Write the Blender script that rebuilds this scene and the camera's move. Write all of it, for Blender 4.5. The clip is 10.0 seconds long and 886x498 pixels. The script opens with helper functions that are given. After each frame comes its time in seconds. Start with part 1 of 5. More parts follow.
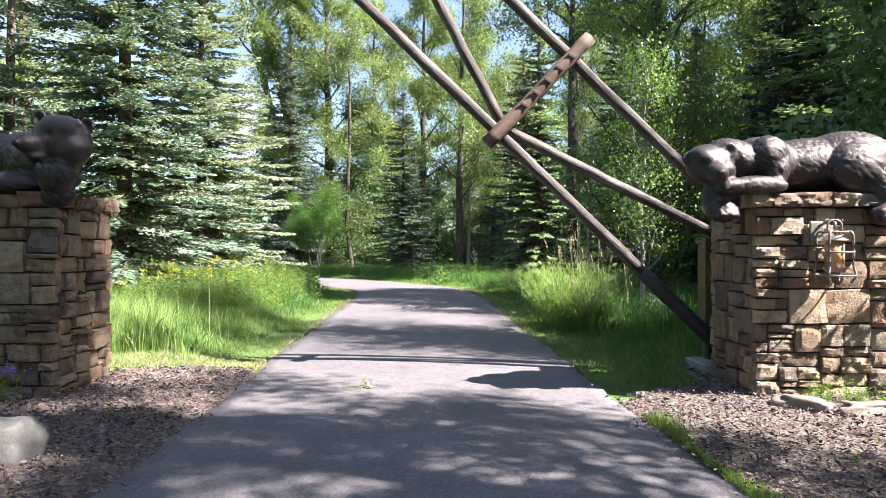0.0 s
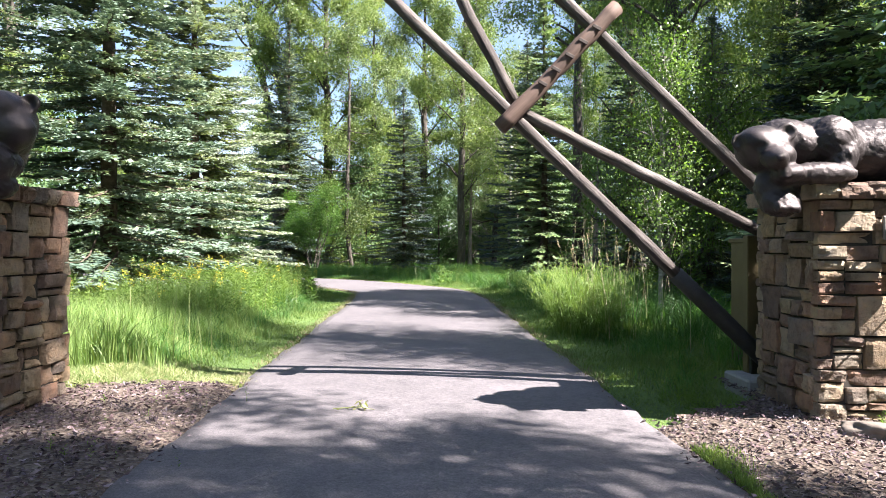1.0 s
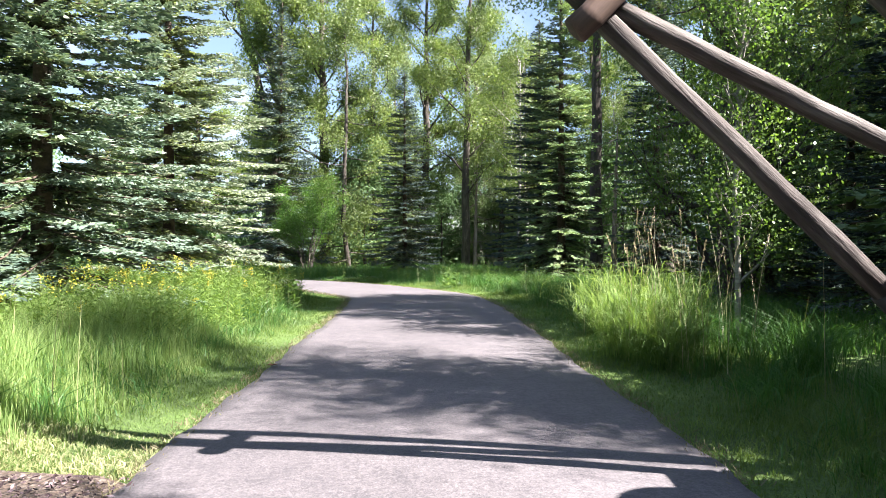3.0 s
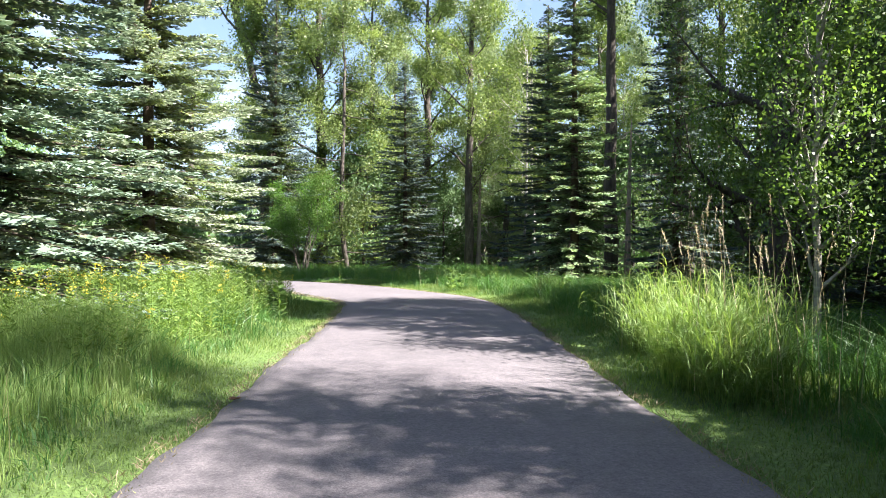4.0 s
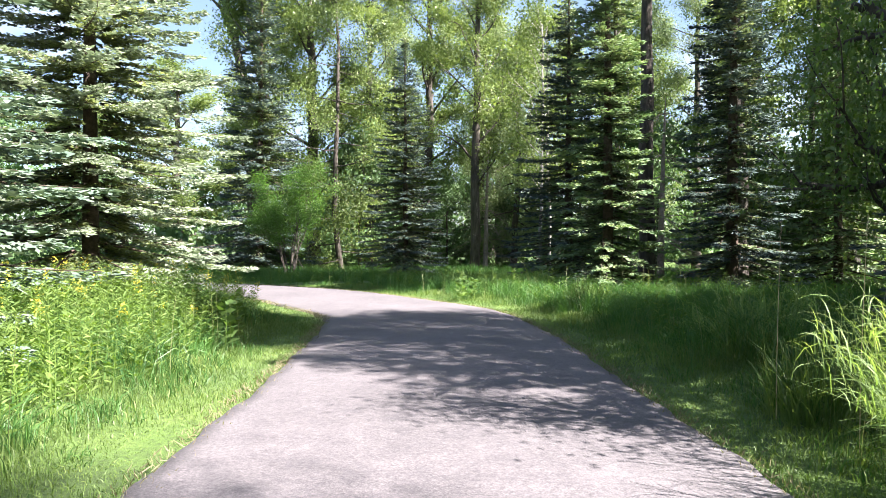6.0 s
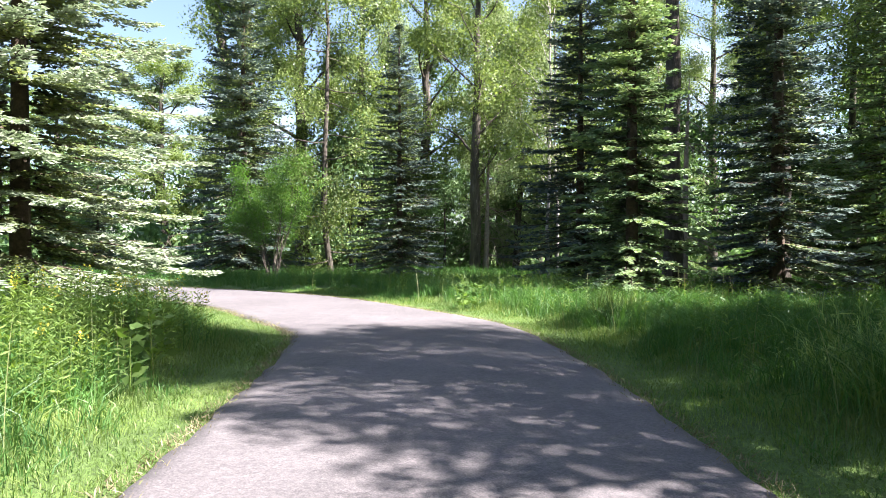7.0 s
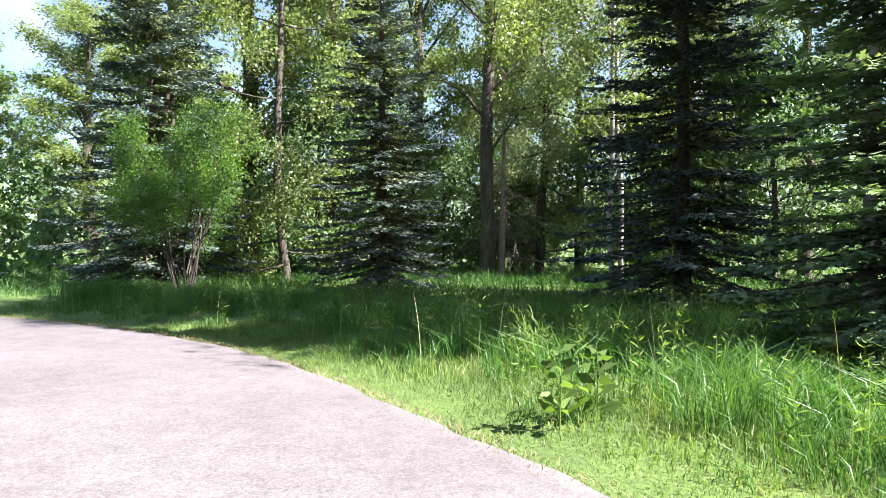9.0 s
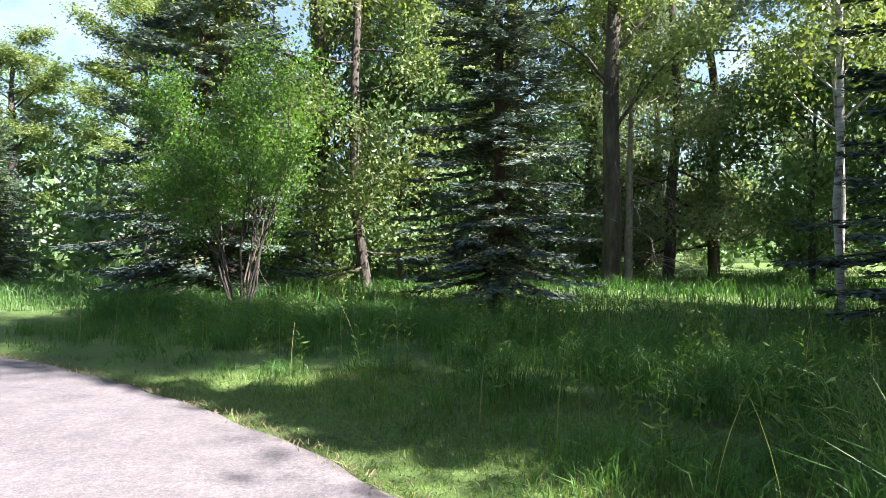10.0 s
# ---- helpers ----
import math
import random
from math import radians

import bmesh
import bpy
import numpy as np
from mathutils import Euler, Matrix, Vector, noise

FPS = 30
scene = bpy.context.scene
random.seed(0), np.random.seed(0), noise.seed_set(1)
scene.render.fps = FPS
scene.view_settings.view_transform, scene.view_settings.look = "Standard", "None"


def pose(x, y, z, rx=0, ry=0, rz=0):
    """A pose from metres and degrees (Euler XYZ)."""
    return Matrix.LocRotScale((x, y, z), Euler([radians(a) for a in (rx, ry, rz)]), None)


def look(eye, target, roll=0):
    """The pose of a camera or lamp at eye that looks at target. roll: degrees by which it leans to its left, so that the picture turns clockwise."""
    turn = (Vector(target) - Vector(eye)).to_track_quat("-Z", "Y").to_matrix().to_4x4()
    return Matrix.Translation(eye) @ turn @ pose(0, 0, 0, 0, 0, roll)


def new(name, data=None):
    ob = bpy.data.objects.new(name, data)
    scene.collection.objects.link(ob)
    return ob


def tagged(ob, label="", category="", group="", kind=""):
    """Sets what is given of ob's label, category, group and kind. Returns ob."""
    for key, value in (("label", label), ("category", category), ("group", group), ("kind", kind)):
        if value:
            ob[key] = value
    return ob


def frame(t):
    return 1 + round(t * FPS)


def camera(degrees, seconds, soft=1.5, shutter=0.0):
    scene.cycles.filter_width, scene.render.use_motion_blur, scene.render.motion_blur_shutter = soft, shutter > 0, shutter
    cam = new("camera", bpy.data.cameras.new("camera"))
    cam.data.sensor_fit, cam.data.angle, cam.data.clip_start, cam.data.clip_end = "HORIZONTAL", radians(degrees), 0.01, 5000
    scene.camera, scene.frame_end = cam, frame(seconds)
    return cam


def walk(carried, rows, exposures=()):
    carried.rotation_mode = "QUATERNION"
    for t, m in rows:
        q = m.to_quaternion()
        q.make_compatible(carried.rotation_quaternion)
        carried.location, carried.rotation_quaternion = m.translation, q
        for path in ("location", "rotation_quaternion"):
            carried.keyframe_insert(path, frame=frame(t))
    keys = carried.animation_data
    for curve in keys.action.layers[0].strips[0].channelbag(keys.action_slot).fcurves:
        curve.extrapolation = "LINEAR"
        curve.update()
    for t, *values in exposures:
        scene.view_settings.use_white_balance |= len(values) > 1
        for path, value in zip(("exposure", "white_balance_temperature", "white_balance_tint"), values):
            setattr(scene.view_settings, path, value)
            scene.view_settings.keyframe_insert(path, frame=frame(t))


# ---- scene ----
cam = camera(66.5, 10.0, 0.9)
METRES, EYE, TILT, LEAN, TURN = 29.0, 1.5, 0.0, 0.0, 0.0
ROWS = [
    (0.0, 0.0, 0.0, 0.0, 0.0, 0.0, 0.0),
    (0.5, -0.001, 0.0157, -0.0001, 0.02, -0.02, 0.0),
    (1.0, -0.0021, 0.0343, -0.0001, 0.05, -0.03, 0.01),
    (1.5, -0.0032, 0.056, 0.0003, 0.07, -0.07, 0.06),
    (2.0, -0.0048, 0.0808, 0.0001, 0.09, -0.07, 0.04),
    (2.5, -0.0063, 0.1097, -0.0001, 0.12, -0.09, 0.04),
    (4.0, -0.0131, 0.2089, -0.0005, 0.13, -0.16, -0.01),
    (4.5, -0.0157, 0.2452, -0.0007, 0.14, -0.18, -0.01),
    (5.0, -0.0181, 0.2832, -0.0005, 0.15, -0.18, -0.01),
    (5.5, -0.0204, 0.3224, -0.0007, 0.15, -0.21, 0.01),
    (6.8, -0.0222, 0.4167, -0.0008, -0.02, -0.23, 0.02),
    (7.0, -0.0223, 0.4481, -0.0008, -0.1, -0.23, 0.02),
    (7.5, -0.0216, 0.532, -0.0014, -0.67, -0.22, 0.06),
    (8.0, -0.0234, 0.6176, -0.0015, -1.21, -0.28, 0.13),
    (8.5, -0.0277, 0.71, -0.0009, -1.4, -0.38, 0.13),
    (9.0, -0.0409, 0.8057, -0.0015, -1.23, -0.38, 0.17),
    (9.5, -0.065, 0.8963, -0.0023, -0.06, -0.4, 0.32),
    (10.0, -0.1017, 0.988, -0.0036, 3.57, -0.35, 0.4),
]
walk(cam, [(t, pose(0, 0, EYE, TILT, LEAN, TURN) @ pose(METRES * x, METRES * y, METRES * z, 90 + pitch, roll, yaw)) for t, x, y, z, yaw, pitch, roll in ROWS],
     exposures=[(0.0, 2.74, 6350, 15), (2.0, 2.62, 6350, 15), (5.5, 2.70, 6350, 15), (8.0, 2.72, 6350, 15), (10.0, 2.66, 6350, 15)])

# ---- light ----
SUN_AZ, SUN_EL = 22.0, 46.0          # degrees from +x towards -y, and above the horizon
to_sun = Vector((math.cos(radians(SUN_EL)) * math.cos(radians(SUN_AZ)),
                 -math.cos(radians(SUN_EL)) * math.sin(radians(SUN_AZ)), math.sin(radians(SUN_EL))))
world = bpy.data.worlds.new("sky")
scene.world = world
world.use_nodes = True
wn = world.node_tree
sky = wn.nodes.new("ShaderNodeTexSky")
sky.sky_type = 'NISHITA'
sky.sun_disc = False
sky.sun_elevation = radians(SUN_EL)
sky.sun_rotation = radians(90 + SUN_AZ)
sky.ozone_density = 2.0
sky.dust_density = 1.2
bg = wn.nodes["Background"]
bg.inputs["Strength"].default_value = 0.048
way = wn.nodes.new("ShaderNodeTexCoord").outputs["Generated"]
spot = wn.nodes.new("ShaderNodeTexNoise")
spot.inputs["Scale"].default_value, spot.inputs["Detail"].default_value, spot.inputs["Roughness"].default_value = 3.2, 6, 0.55
wn.links.new(way, spot.inputs["Vector"])
veil = wn.nodes.new("ShaderNodeMapRange")
for key, value in (("From Min", 0.56), ("From Max", 0.68), ("To Min", 0.06), ("To Max", 0.6)):
    veil.inputs[key].default_value = value
wn.links.new(spot.outputs["Fac"], veil.inputs["Value"])
cloud = wn.nodes.new("ShaderNodeMix")
cloud.data_type = 'RGBA'
cloud.inputs[7].default_value = (5.2, 5.6, 6.2, 1)
wn.links.new(veil.outputs[0], cloud.inputs[0])
wn.links.new(sky.outputs[0], cloud.inputs[6])
wn.links.new(cloud.outputs[2], bg.inputs[0])
sun_data = bpy.data.lights.new("sun", 'SUN')
sun_data.energy = 5.0
sun_data.angle = radians(0.53)
sun_data.color = (1.0, 0.945, 0.86)
sun_lamp = new("sun", sun_data)
sun_lamp.matrix_world = look((60 * to_sun.x, 60 * to_sun.y, 60 * to_sun.z), (0, 0, 0))


# ---- materials ----
def nodes_of(name):
    m = bpy.data.materials.new(name)
    m.use_nodes = True
    t = m.node_tree
    return m, t.nodes, t.links, t.nodes["Principled BSDF"]


def ramp(nt, links, src, stops):
    r = nt.new("ShaderNodeValToRGB")
    while len(r.color_ramp.elements) < len(stops):
        r.color_ramp.elements.new(0.5)
    for e, (p, c) in zip(r.color_ramp.elements, stops):
        e.position, e.color = p, (*c, 1)
    links.new(src, r.inputs[0])
    return r.outputs[0]


def noise_tex(nt, links, scale, detail=4, rough=0.55, vec=None, stretch=None):
    n = nt.new("ShaderNodeTexNoise")
    n.inputs["Scale"].default_value, n.inputs["Detail"].default_value, n.inputs["Roughness"].default_value = scale, detail, rough
    if vec is None:
        tc = nt.new("ShaderNodeTexCoord")
        vec = tc.outputs["Object"]
    if stretch:
        mp = nt.new("ShaderNodeMapping")
        mp.inputs["Scale"].default_value = stretch
        links.new(vec, mp.inputs[0])
        vec = mp.outputs[0]
    links.new(vec, n.inputs["Vector"])
    return n.outputs["Fac"]


def mix_col(nt, links, fac, a, b, mode='MIX'):
    m = nt.new("ShaderNodeMix")
    m.data_type, m.blend_type = 'RGBA', mode
    for key, v in ((0, fac), (6, a), (7, b)):
        if isinstance(v, (int, float)):
            m.inputs[key].default_value = v
        elif isinstance(v, tuple):
            m.inputs[key].default_value = (*v, 1)
        else:
            links.new(v, m.inputs[key])
    return m.outputs[2]


def bump(nt, links, p, height, strength, dist=0.01):
    b = nt.new("ShaderNodeBump")
    b.inputs["Strength"].default_value, b.inputs["Distance"].default_value = strength, dist
    links.new(height, b.inputs["Height"])
    links.new(b.outputs[0], p.inputs["Normal"])


def world_pos(nt):
    return nt.new("ShaderNodeNewGeometry").outputs["Position"]


def leaf_mat(name, stops, through_amount=0.45, rough=0.5, through_tint=(1.25, 1.2, 0.5), patch=0.35, clump=2.2, gloss=0.3):
    """Leaves: colour by leaf and by clump, light through the blade, soft sheen."""
    stops = [(k, (c[0] * 1.05, c[1] * 0.98, c[2] * 1.14)) for k, c in stops]
    m, nt, links, p = nodes_of(name)
    geo = nt.new("ShaderNodeNewGeometry")
    near = noise_tex(nt, links, clump, 3, 0.6, geo.outputs["Position"])
    spread = nt.new("ShaderNodeMapRange")
    spread.inputs["From Min"].default_value, spread.inputs["From Max"].default_value = 0.3, 0.7
    links.new(near, spread.inputs["Value"])
    key = nt.new("ShaderNodeMix")
    key.inputs[0].default_value = 0.55
    links.new(geo.outputs["Random Per Island"], key.inputs[2])
    links.new(spread.outputs[0], key.inputs[3])
    col = ramp(nt, links, key.outputs[0], stops)
    big = noise_tex(nt, links, patch, 2, 0.5, geo.outputs["Position"])
    shade = ramp(nt, links, big, [(0.3, (0.72, 0.76, 0.75)), (0.7, (1.2, 1.18, 1.1))])
    col = mix_col(nt, links, 1.0, col, shade, 'MULTIPLY')
    links.new(col, p.inputs["Base Color"])
    p.inputs["Roughness"].default_value = rough
    p.inputs["Specular IOR Level"].default_value = gloss
    tr = nt.new("ShaderNodeBsdfTranslucent")
    links.new(mix_col(nt, links, 1.0, col, through_tint, 'MULTIPLY'), tr.inputs["Color"])
    mx = nt.new("ShaderNodeMixShader")
    mx.inputs[0].default_value = through_amount
    links.new(p.outputs[0], mx.inputs[1])
    links.new(tr.outputs[0], mx.inputs[2])
    links.new(mx.outputs[0], nt["Material Output"].inputs["Surface"])
    return m


def plain_mat(name, stops, scale=6.0, rough=0.8, metal=0.0, bump_scale=40.0, bump_strength=0.3, stretch=None, fine=0.25, dist=0.01):
    m, nt, links, p = nodes_of(name)
    n1 = noise_tex(nt, links, scale, 5, 0.6, None, stretch)
    col = ramp(nt, links, n1, stops)
    n2 = noise_tex(nt, links, bump_scale, 5, 0.65, None, stretch)
    col = mix_col(nt, links, fine, col, ramp(nt, links, n2, [(0.3, (0.35, 0.35, 0.35)), (0.7, (1.3, 1.3, 1.3))]), 'MULTIPLY')
    links.new(col, p.inputs["Base Color"])
    p.inputs["Roughness"].default_value, p.inputs["Metallic"].default_value = rough, metal
    if bump_strength:
        bump(nt, links, p, n2, bump_strength, dist)
    return m


def asphalt_mat():
    m, nt, links, p = nodes_of("worn_asphalt")
    pos = world_pos(nt)
    big = noise_tex(nt, links, 0.35, 4, 0.6, pos)
    mid = noise_tex(nt, links, 3.5, 5, 0.7, pos)
    fine = noise_tex(nt, links, 90, 3, 0.7, pos)
    col = ramp(nt, links, big, [(0.3, (0.091, 0.083, 0.089)), (0.7, (0.132, 0.12, 0.128))])
    col = mix_col(nt, links, 0.65, col, ramp(nt, links, mid, [(0.28, (0.66, 0.66, 0.69)), (0.72, (1.2, 1.18, 1.17))]), 'MULTIPLY')
    col = mix_col(nt, links, 0.8, col, ramp(nt, links, fine, [(0.32, (0.55, 0.55, 0.56)), (0.5, (0.98, 0.98, 0.98)), (0.7, (1.45, 1.43, 1.4))]), 'MULTIPLY')
    grit = noise_tex(nt, links, 28, 4, 0.75, pos)
    col = mix_col(nt, links, 0.75, col, ramp(nt, links, grit, [(0.34, (0.68, 0.67, 0.69)), (0.5, (1, 1, 1)), (0.66, (1.3, 1.27, 1.25))]), 'MULTIPLY')
    vor = nt.new("ShaderNodeTexVoronoi")
    vor.inputs["Scale"].default_value = 55
    links.new(pos, vor.inputs["Vector"])
    links.new(col, p.inputs["Base Color"])
    p.inputs["Roughness"].default_value = 0.82
    bump(nt, links, p, vor.outputs["Distance"], 0.35, 0.006)
    return m


def ground_mat():
    m, nt, links, p = nodes_of("grassy_soil")
    pos = world_pos(nt)
    big = noise_tex(nt, links, 0.5, 4, 0.6, pos)
    fine = noise_tex(nt, links, 25, 5, 0.7, pos)
    col = ramp(nt, links, big, [(0.3, (0.05, 0.09, 0.02)), (0.55, (0.085, 0.15, 0.03)), (0.8, (0.13, 0.18, 0.045))])
    col = mix_col(nt, links, 0.8, col, ramp(nt, links, fine, [(0.3, (0.35, 0.35, 0.3)), (0.7, (1.4, 1.35, 1.2))]), 'MULTIPLY')
    links.new(col, p.inputs["Base Color"])
    p.inputs["Roughness"].default_value = 0.95
    bump(nt, links, p, fine, 0.9, 0.04)
    return m


def mulch_mat():
    m, nt, links, p = nodes_of("bark_mulch")
    geo = nt.new("ShaderNodeNewGeometry")
    vor = nt.new("ShaderNodeTexVoronoi")
    vor.inputs["Scale"].default_value = 30
    links.new(geo.outputs["Position"], vor.inputs["Vector"])
    col = ramp(nt, links, vor.outputs["Color"], [(0.0, (0.035, 0.025, 0.02)), (0.5, (0.09, 0.064, 0.05)), (1.0, (0.18, 0.145, 0.122))])
    links.new(col, p.inputs["Base Color"])
    p.inputs["Roughness"].default_value = 0.95
    bump(nt, links, p, vor.outputs["Distance"], 0.8, 0.03)
    return m


def random_stops(name, stops, rough=0.85, bump_scale=18, bump_strength=0.5, per_island=False, mottled=0.7, dist=0.012):
    """Pieces: one colour a piece, with mottling and relief over it."""
    m, nt, links, p = nodes_of(name)
    if per_island:
        src = nt.new("ShaderNodeNewGeometry").outputs["Random Per Island"]
    else:
        src = nt.new("ShaderNodeObjectInfo").outputs["Random"]
    col = ramp(nt, links, src, stops)
    pos = world_pos(nt)
    n1 = noise_tex(nt, links, 7, 5, 0.65, pos)
    n2 = noise_tex(nt, links, bump_scale, 6, 0.7, pos)
    n3 = noise_tex(nt, links, 2.6, 3, 0.6, pos)
    col = mix_col(nt, links, mottled, col, ramp(nt, links, n1, [(0.3, (0.55, 0.52, 0.5)), (0.5, (1, 1, 1)), (0.72, (1.35, 1.25, 1.1))]), 'MULTIPLY')
    col = mix_col(nt, links, 0.6, col, ramp(nt, links, n3, [(0.35, (1.1, 0.87, 0.77)), (0.65, (0.95, 0.98, 1.02))]), 'MULTIPLY')
    links.new(col, p.inputs["Base Color"])
    p.inputs["Roughness"].default_value = rough
    bump(nt, links, p, n2, bump_strength, dist)
    return m


M_ASPHALT, M_GROUND, M_MULCH = asphalt_mat(), ground_mat(), mulch_mat()
M_CHIP = random_stops("bark_chip", [(0, (0.0352, 0.0235, 0.0267)), (0.35, (0.0792, 0.0563, 0.0635)), (0.7, (0.141, 0.107, 0.121)), (1, (0.246, 0.206, 0.23))], 0.9, 60, 0.4, True)
M_STONE = random_stops("ledge_stone", [(0, (0.242, 0.184, 0.123)), (0.2, (0.361, 0.29, 0.194)), (0.38, (0.225, 0.143, 0.103)), (0.52, (0.186, 0.163, 0.141)),
                                       (0.68, (0.416, 0.35, 0.252)), (0.84, (0.141, 0.106, 0.0891)), (1, (0.326, 0.217, 0.147))], 0.88, 34, 1.0, False, 1.0, 0.05)
M_MORTAR = plain_mat("dark_mortar", [(0.3, (0.03, 0.025, 0.02)), (0.7, (0.06, 0.05, 0.042))], 12, 0.95)
M_BOULDER = plain_mat("grey_boulder", [(0.3, (0.0624, 0.06, 0.06)), (0.5, (0.101, 0.096, 0.0936)), (0.7, (0.139, 0.132, 0.127))], 5, 0.9, 0, 30, 0.6)
M_FLAG = plain_mat("flagstone", [(0.3, (0.12, 0.098, 0.082)), (0.7, (0.21, 0.175, 0.15))], 5, 0.9, 0, 24, 0.6)
M_BRONZE = plain_mat("dark_bronze", [(0.3, (0.0356, 0.0292, 0.0297)), (0.7, (0.0713, 0.0594, 0.0612))], 4, 0.48, 0.6, 75, 0.25, (1, 2.0, 1.4), 0.3, 0.02)
M_LOG = plain_mat("weathered_log", [(0.3, (0.028, 0.021, 0.019)), (0.5, (0.06, 0.046, 0.042)), (0.66, (0.16, 0.14, 0.13))], 9, 0.8, 0, 26, 0.9, (0.1, 1, 1), 0.7, 0.02)
M_LOGRED = plain_mat("brown_timber", [(0.3, (0.07, 0.042, 0.032)), (0.7, (0.13, 0.082, 0.064))], 6, 0.8, 0, 30, 0.5, (0.15, 1, 1), 0.5)
M_SLEEVE = plain_mat("black_sleeve", [(0.3, (0.012, 0.011, 0.01)), (0.7, (0.03, 0.027, 0.025))], 5, 0.7)
M_STEEL = plain_mat("dark_steel", [(0.3, (0.02, 0.018, 0.015)), (0.7, (0.05, 0.043, 0.035))], 5, 0.55, 0.4)
M_BOX = plain_mat("bronze_cabinet_paint", [(0.3, (0.09, 0.065, 0.025)), (0.7, (0.125, 0.092, 0.04))], 3, 0.6, 0, 60, 0.1)
M_BAR = plain_mat("plain_bar", [(0.3, (0.03, 0.02, 0.015)), (0.7, (0.05, 0.035, 0.03))], 8, 0.7)
M_IRON = plain_mat("aged_lantern_iron", [(0.3, (0.16, 0.144, 0.136)), (0.7, (0.304, 0.28, 0.264))], 10, 0.5, 0.7)
M_AMBER = plain_mat("amber_glass", [(0.3, (0.42, 0.2, 0.09)), (0.7, (0.55, 0.3, 0.15))], 8, 0.3, 0, 60, 0.05)
M_CONC = plain_mat("concrete", [(0.3, (0.18, 0.18, 0.174)), (0.7, (0.252, 0.246, 0.24))], 8, 0.9)
M_BARK = plain_mat("cottonwood_bark", [(0.3, (0.035, 0.028, 0.023)), (0.5, (0.07, 0.058, 0.049)), (0.72, (0.13, 0.112, 0.097))], 5, 0.95, 0, 9, 1.0, (1, 1, 0.25), 0.6, 0.06)
M_BARKC = plain_mat("spruce_bark", [(0.3, (0.05, 0.035, 0.026)), (0.7, (0.12, 0.085, 0.065))], 9, 0.95, 0, 20, 0.8, None, 0.5, 0.03)
M_BIRCH = plain_mat("pale_bark", [(0.36, (0.07, 0.065, 0.06)), (0.46, (0.3, 0.285, 0.26)), (0.7, (0.45, 0.435, 0.4))], 4, 0.85, 0, 12, 0.3, (1, 1, 3), 0.4)
M_DEAD = plain_mat("dead_wood", [(0.3, (0.16, 0.12, 0.1)), (0.7, (0.34, 0.29, 0.26))], 8, 0.95)
M_BLUE = leaf_mat("blue_spruce_needles", [(0, (0.132, 0.168, 0.0967)), (0.5, (0.221, 0.272, 0.176)), (0.8, (0.312, 0.365, 0.255)), (1, (0.303, 0.326, 0.158))], 0.3, 0.6, (0.95, 1.1, 0.8), 0.5, gloss=0.1)
M_SPR = leaf_mat("green_spruce_needles", [(0, (0.0822, 0.141, 0.0822)), (0.5, (0.18, 0.272, 0.132)), (0.85, (0.279, 0.362, 0.149)), (1, (0.362, 0.428, 0.164))], 0.2, 0.6, (1.1, 1.2, 0.6), 0.5, gloss=0.1)
# Darker copy of the blue spruce needles, with the part shade put into its colour.
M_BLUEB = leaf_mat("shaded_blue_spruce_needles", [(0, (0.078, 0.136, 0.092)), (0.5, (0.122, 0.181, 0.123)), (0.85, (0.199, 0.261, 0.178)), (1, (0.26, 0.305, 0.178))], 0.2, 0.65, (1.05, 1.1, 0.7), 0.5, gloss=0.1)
M_INNER = leaf_mat("inner_spruce_needles", [(0, (0.117, 0.142, 0.0688)), (0.4, (0.17, 0.225, 0.1)), (0.8, (0.265, 0.332, 0.138)), (1, (0.361, 0.356, 0.163))], 0.5, 0.6, (1.15, 1.15, 0.7), 0.5, gloss=0.1)
M_INNERD = leaf_mat("dark_inner_needles", [(0, (0.109, 0.109, 0.0762)), (0.5, (0.15, 0.218, 0.114)), (1, (0.272, 0.339, 0.163))], 0.25, 0.5, (1.1, 1.1, 0.6), 0.5, gloss=0.1)
# Bluish spruce needles, darkened further to put the trees' shade into the colour.
M_DARK = leaf_mat("shade_darkened_spruce_needles", [(0, (0.0374, 0.0629, 0.0543)), (0.5, (0.0721, 0.109, 0.0903)), (1, (0.143, 0.192, 0.162))], 0.12, 0.6, (1.0, 1.1, 0.8), 0.5, gloss=0.1)
M_LEAF = leaf_mat("cottonwood_leaves", [(0, (0.0935, 0.152, 0.0526)), (0.5, (0.151, 0.218, 0.0714)), (0.9, (0.224, 0.292, 0.1)), (1, (0.361, 0.336, 0.142))], 0.5, 0.38, (1.15, 1.2, 0.55), 0.25)
# Leaf green made darker than the cottonwoods': the wood's shade is in the colour.
M_LEAFD = leaf_mat("shade_darkened_leaves", [(0, (0.0632, 0.126, 0.0527)), (0.5, (0.105, 0.19, 0.0737)), (1, (0.18, 0.274, 0.105))], 0.35, 0.5, (1.1, 1.2, 0.6), 0.4)
M_LEAFY = leaf_mat("young_leaves", [(0, (0.0663, 0.125, 0.036)), (0.6, (0.105, 0.183, 0.048)), (1, (0.156, 0.234, 0.068))], 0.48, 0.38, (1.15, 1.25, 0.5), 0.6)
M_BUSH = leaf_mat("shrub_leaves", [(0, (0.0488, 0.122, 0.0221)), (0.6, (0.0861, 0.19, 0.0347)), (1, (0.143, 0.259, 0.0536))], 0.5, 0.4, (1.2, 1.25, 0.45), 0.6)
M_LEAFP = leaf_mat("dry_pale_leaves", [(0, (0.138, 0.212, 0.0966)), (0.6, (0.217, 0.293, 0.139)), (1, (0.327, 0.363, 0.241))], 0.48, 0.45, (1.1, 1.15, 0.65), 0.4)
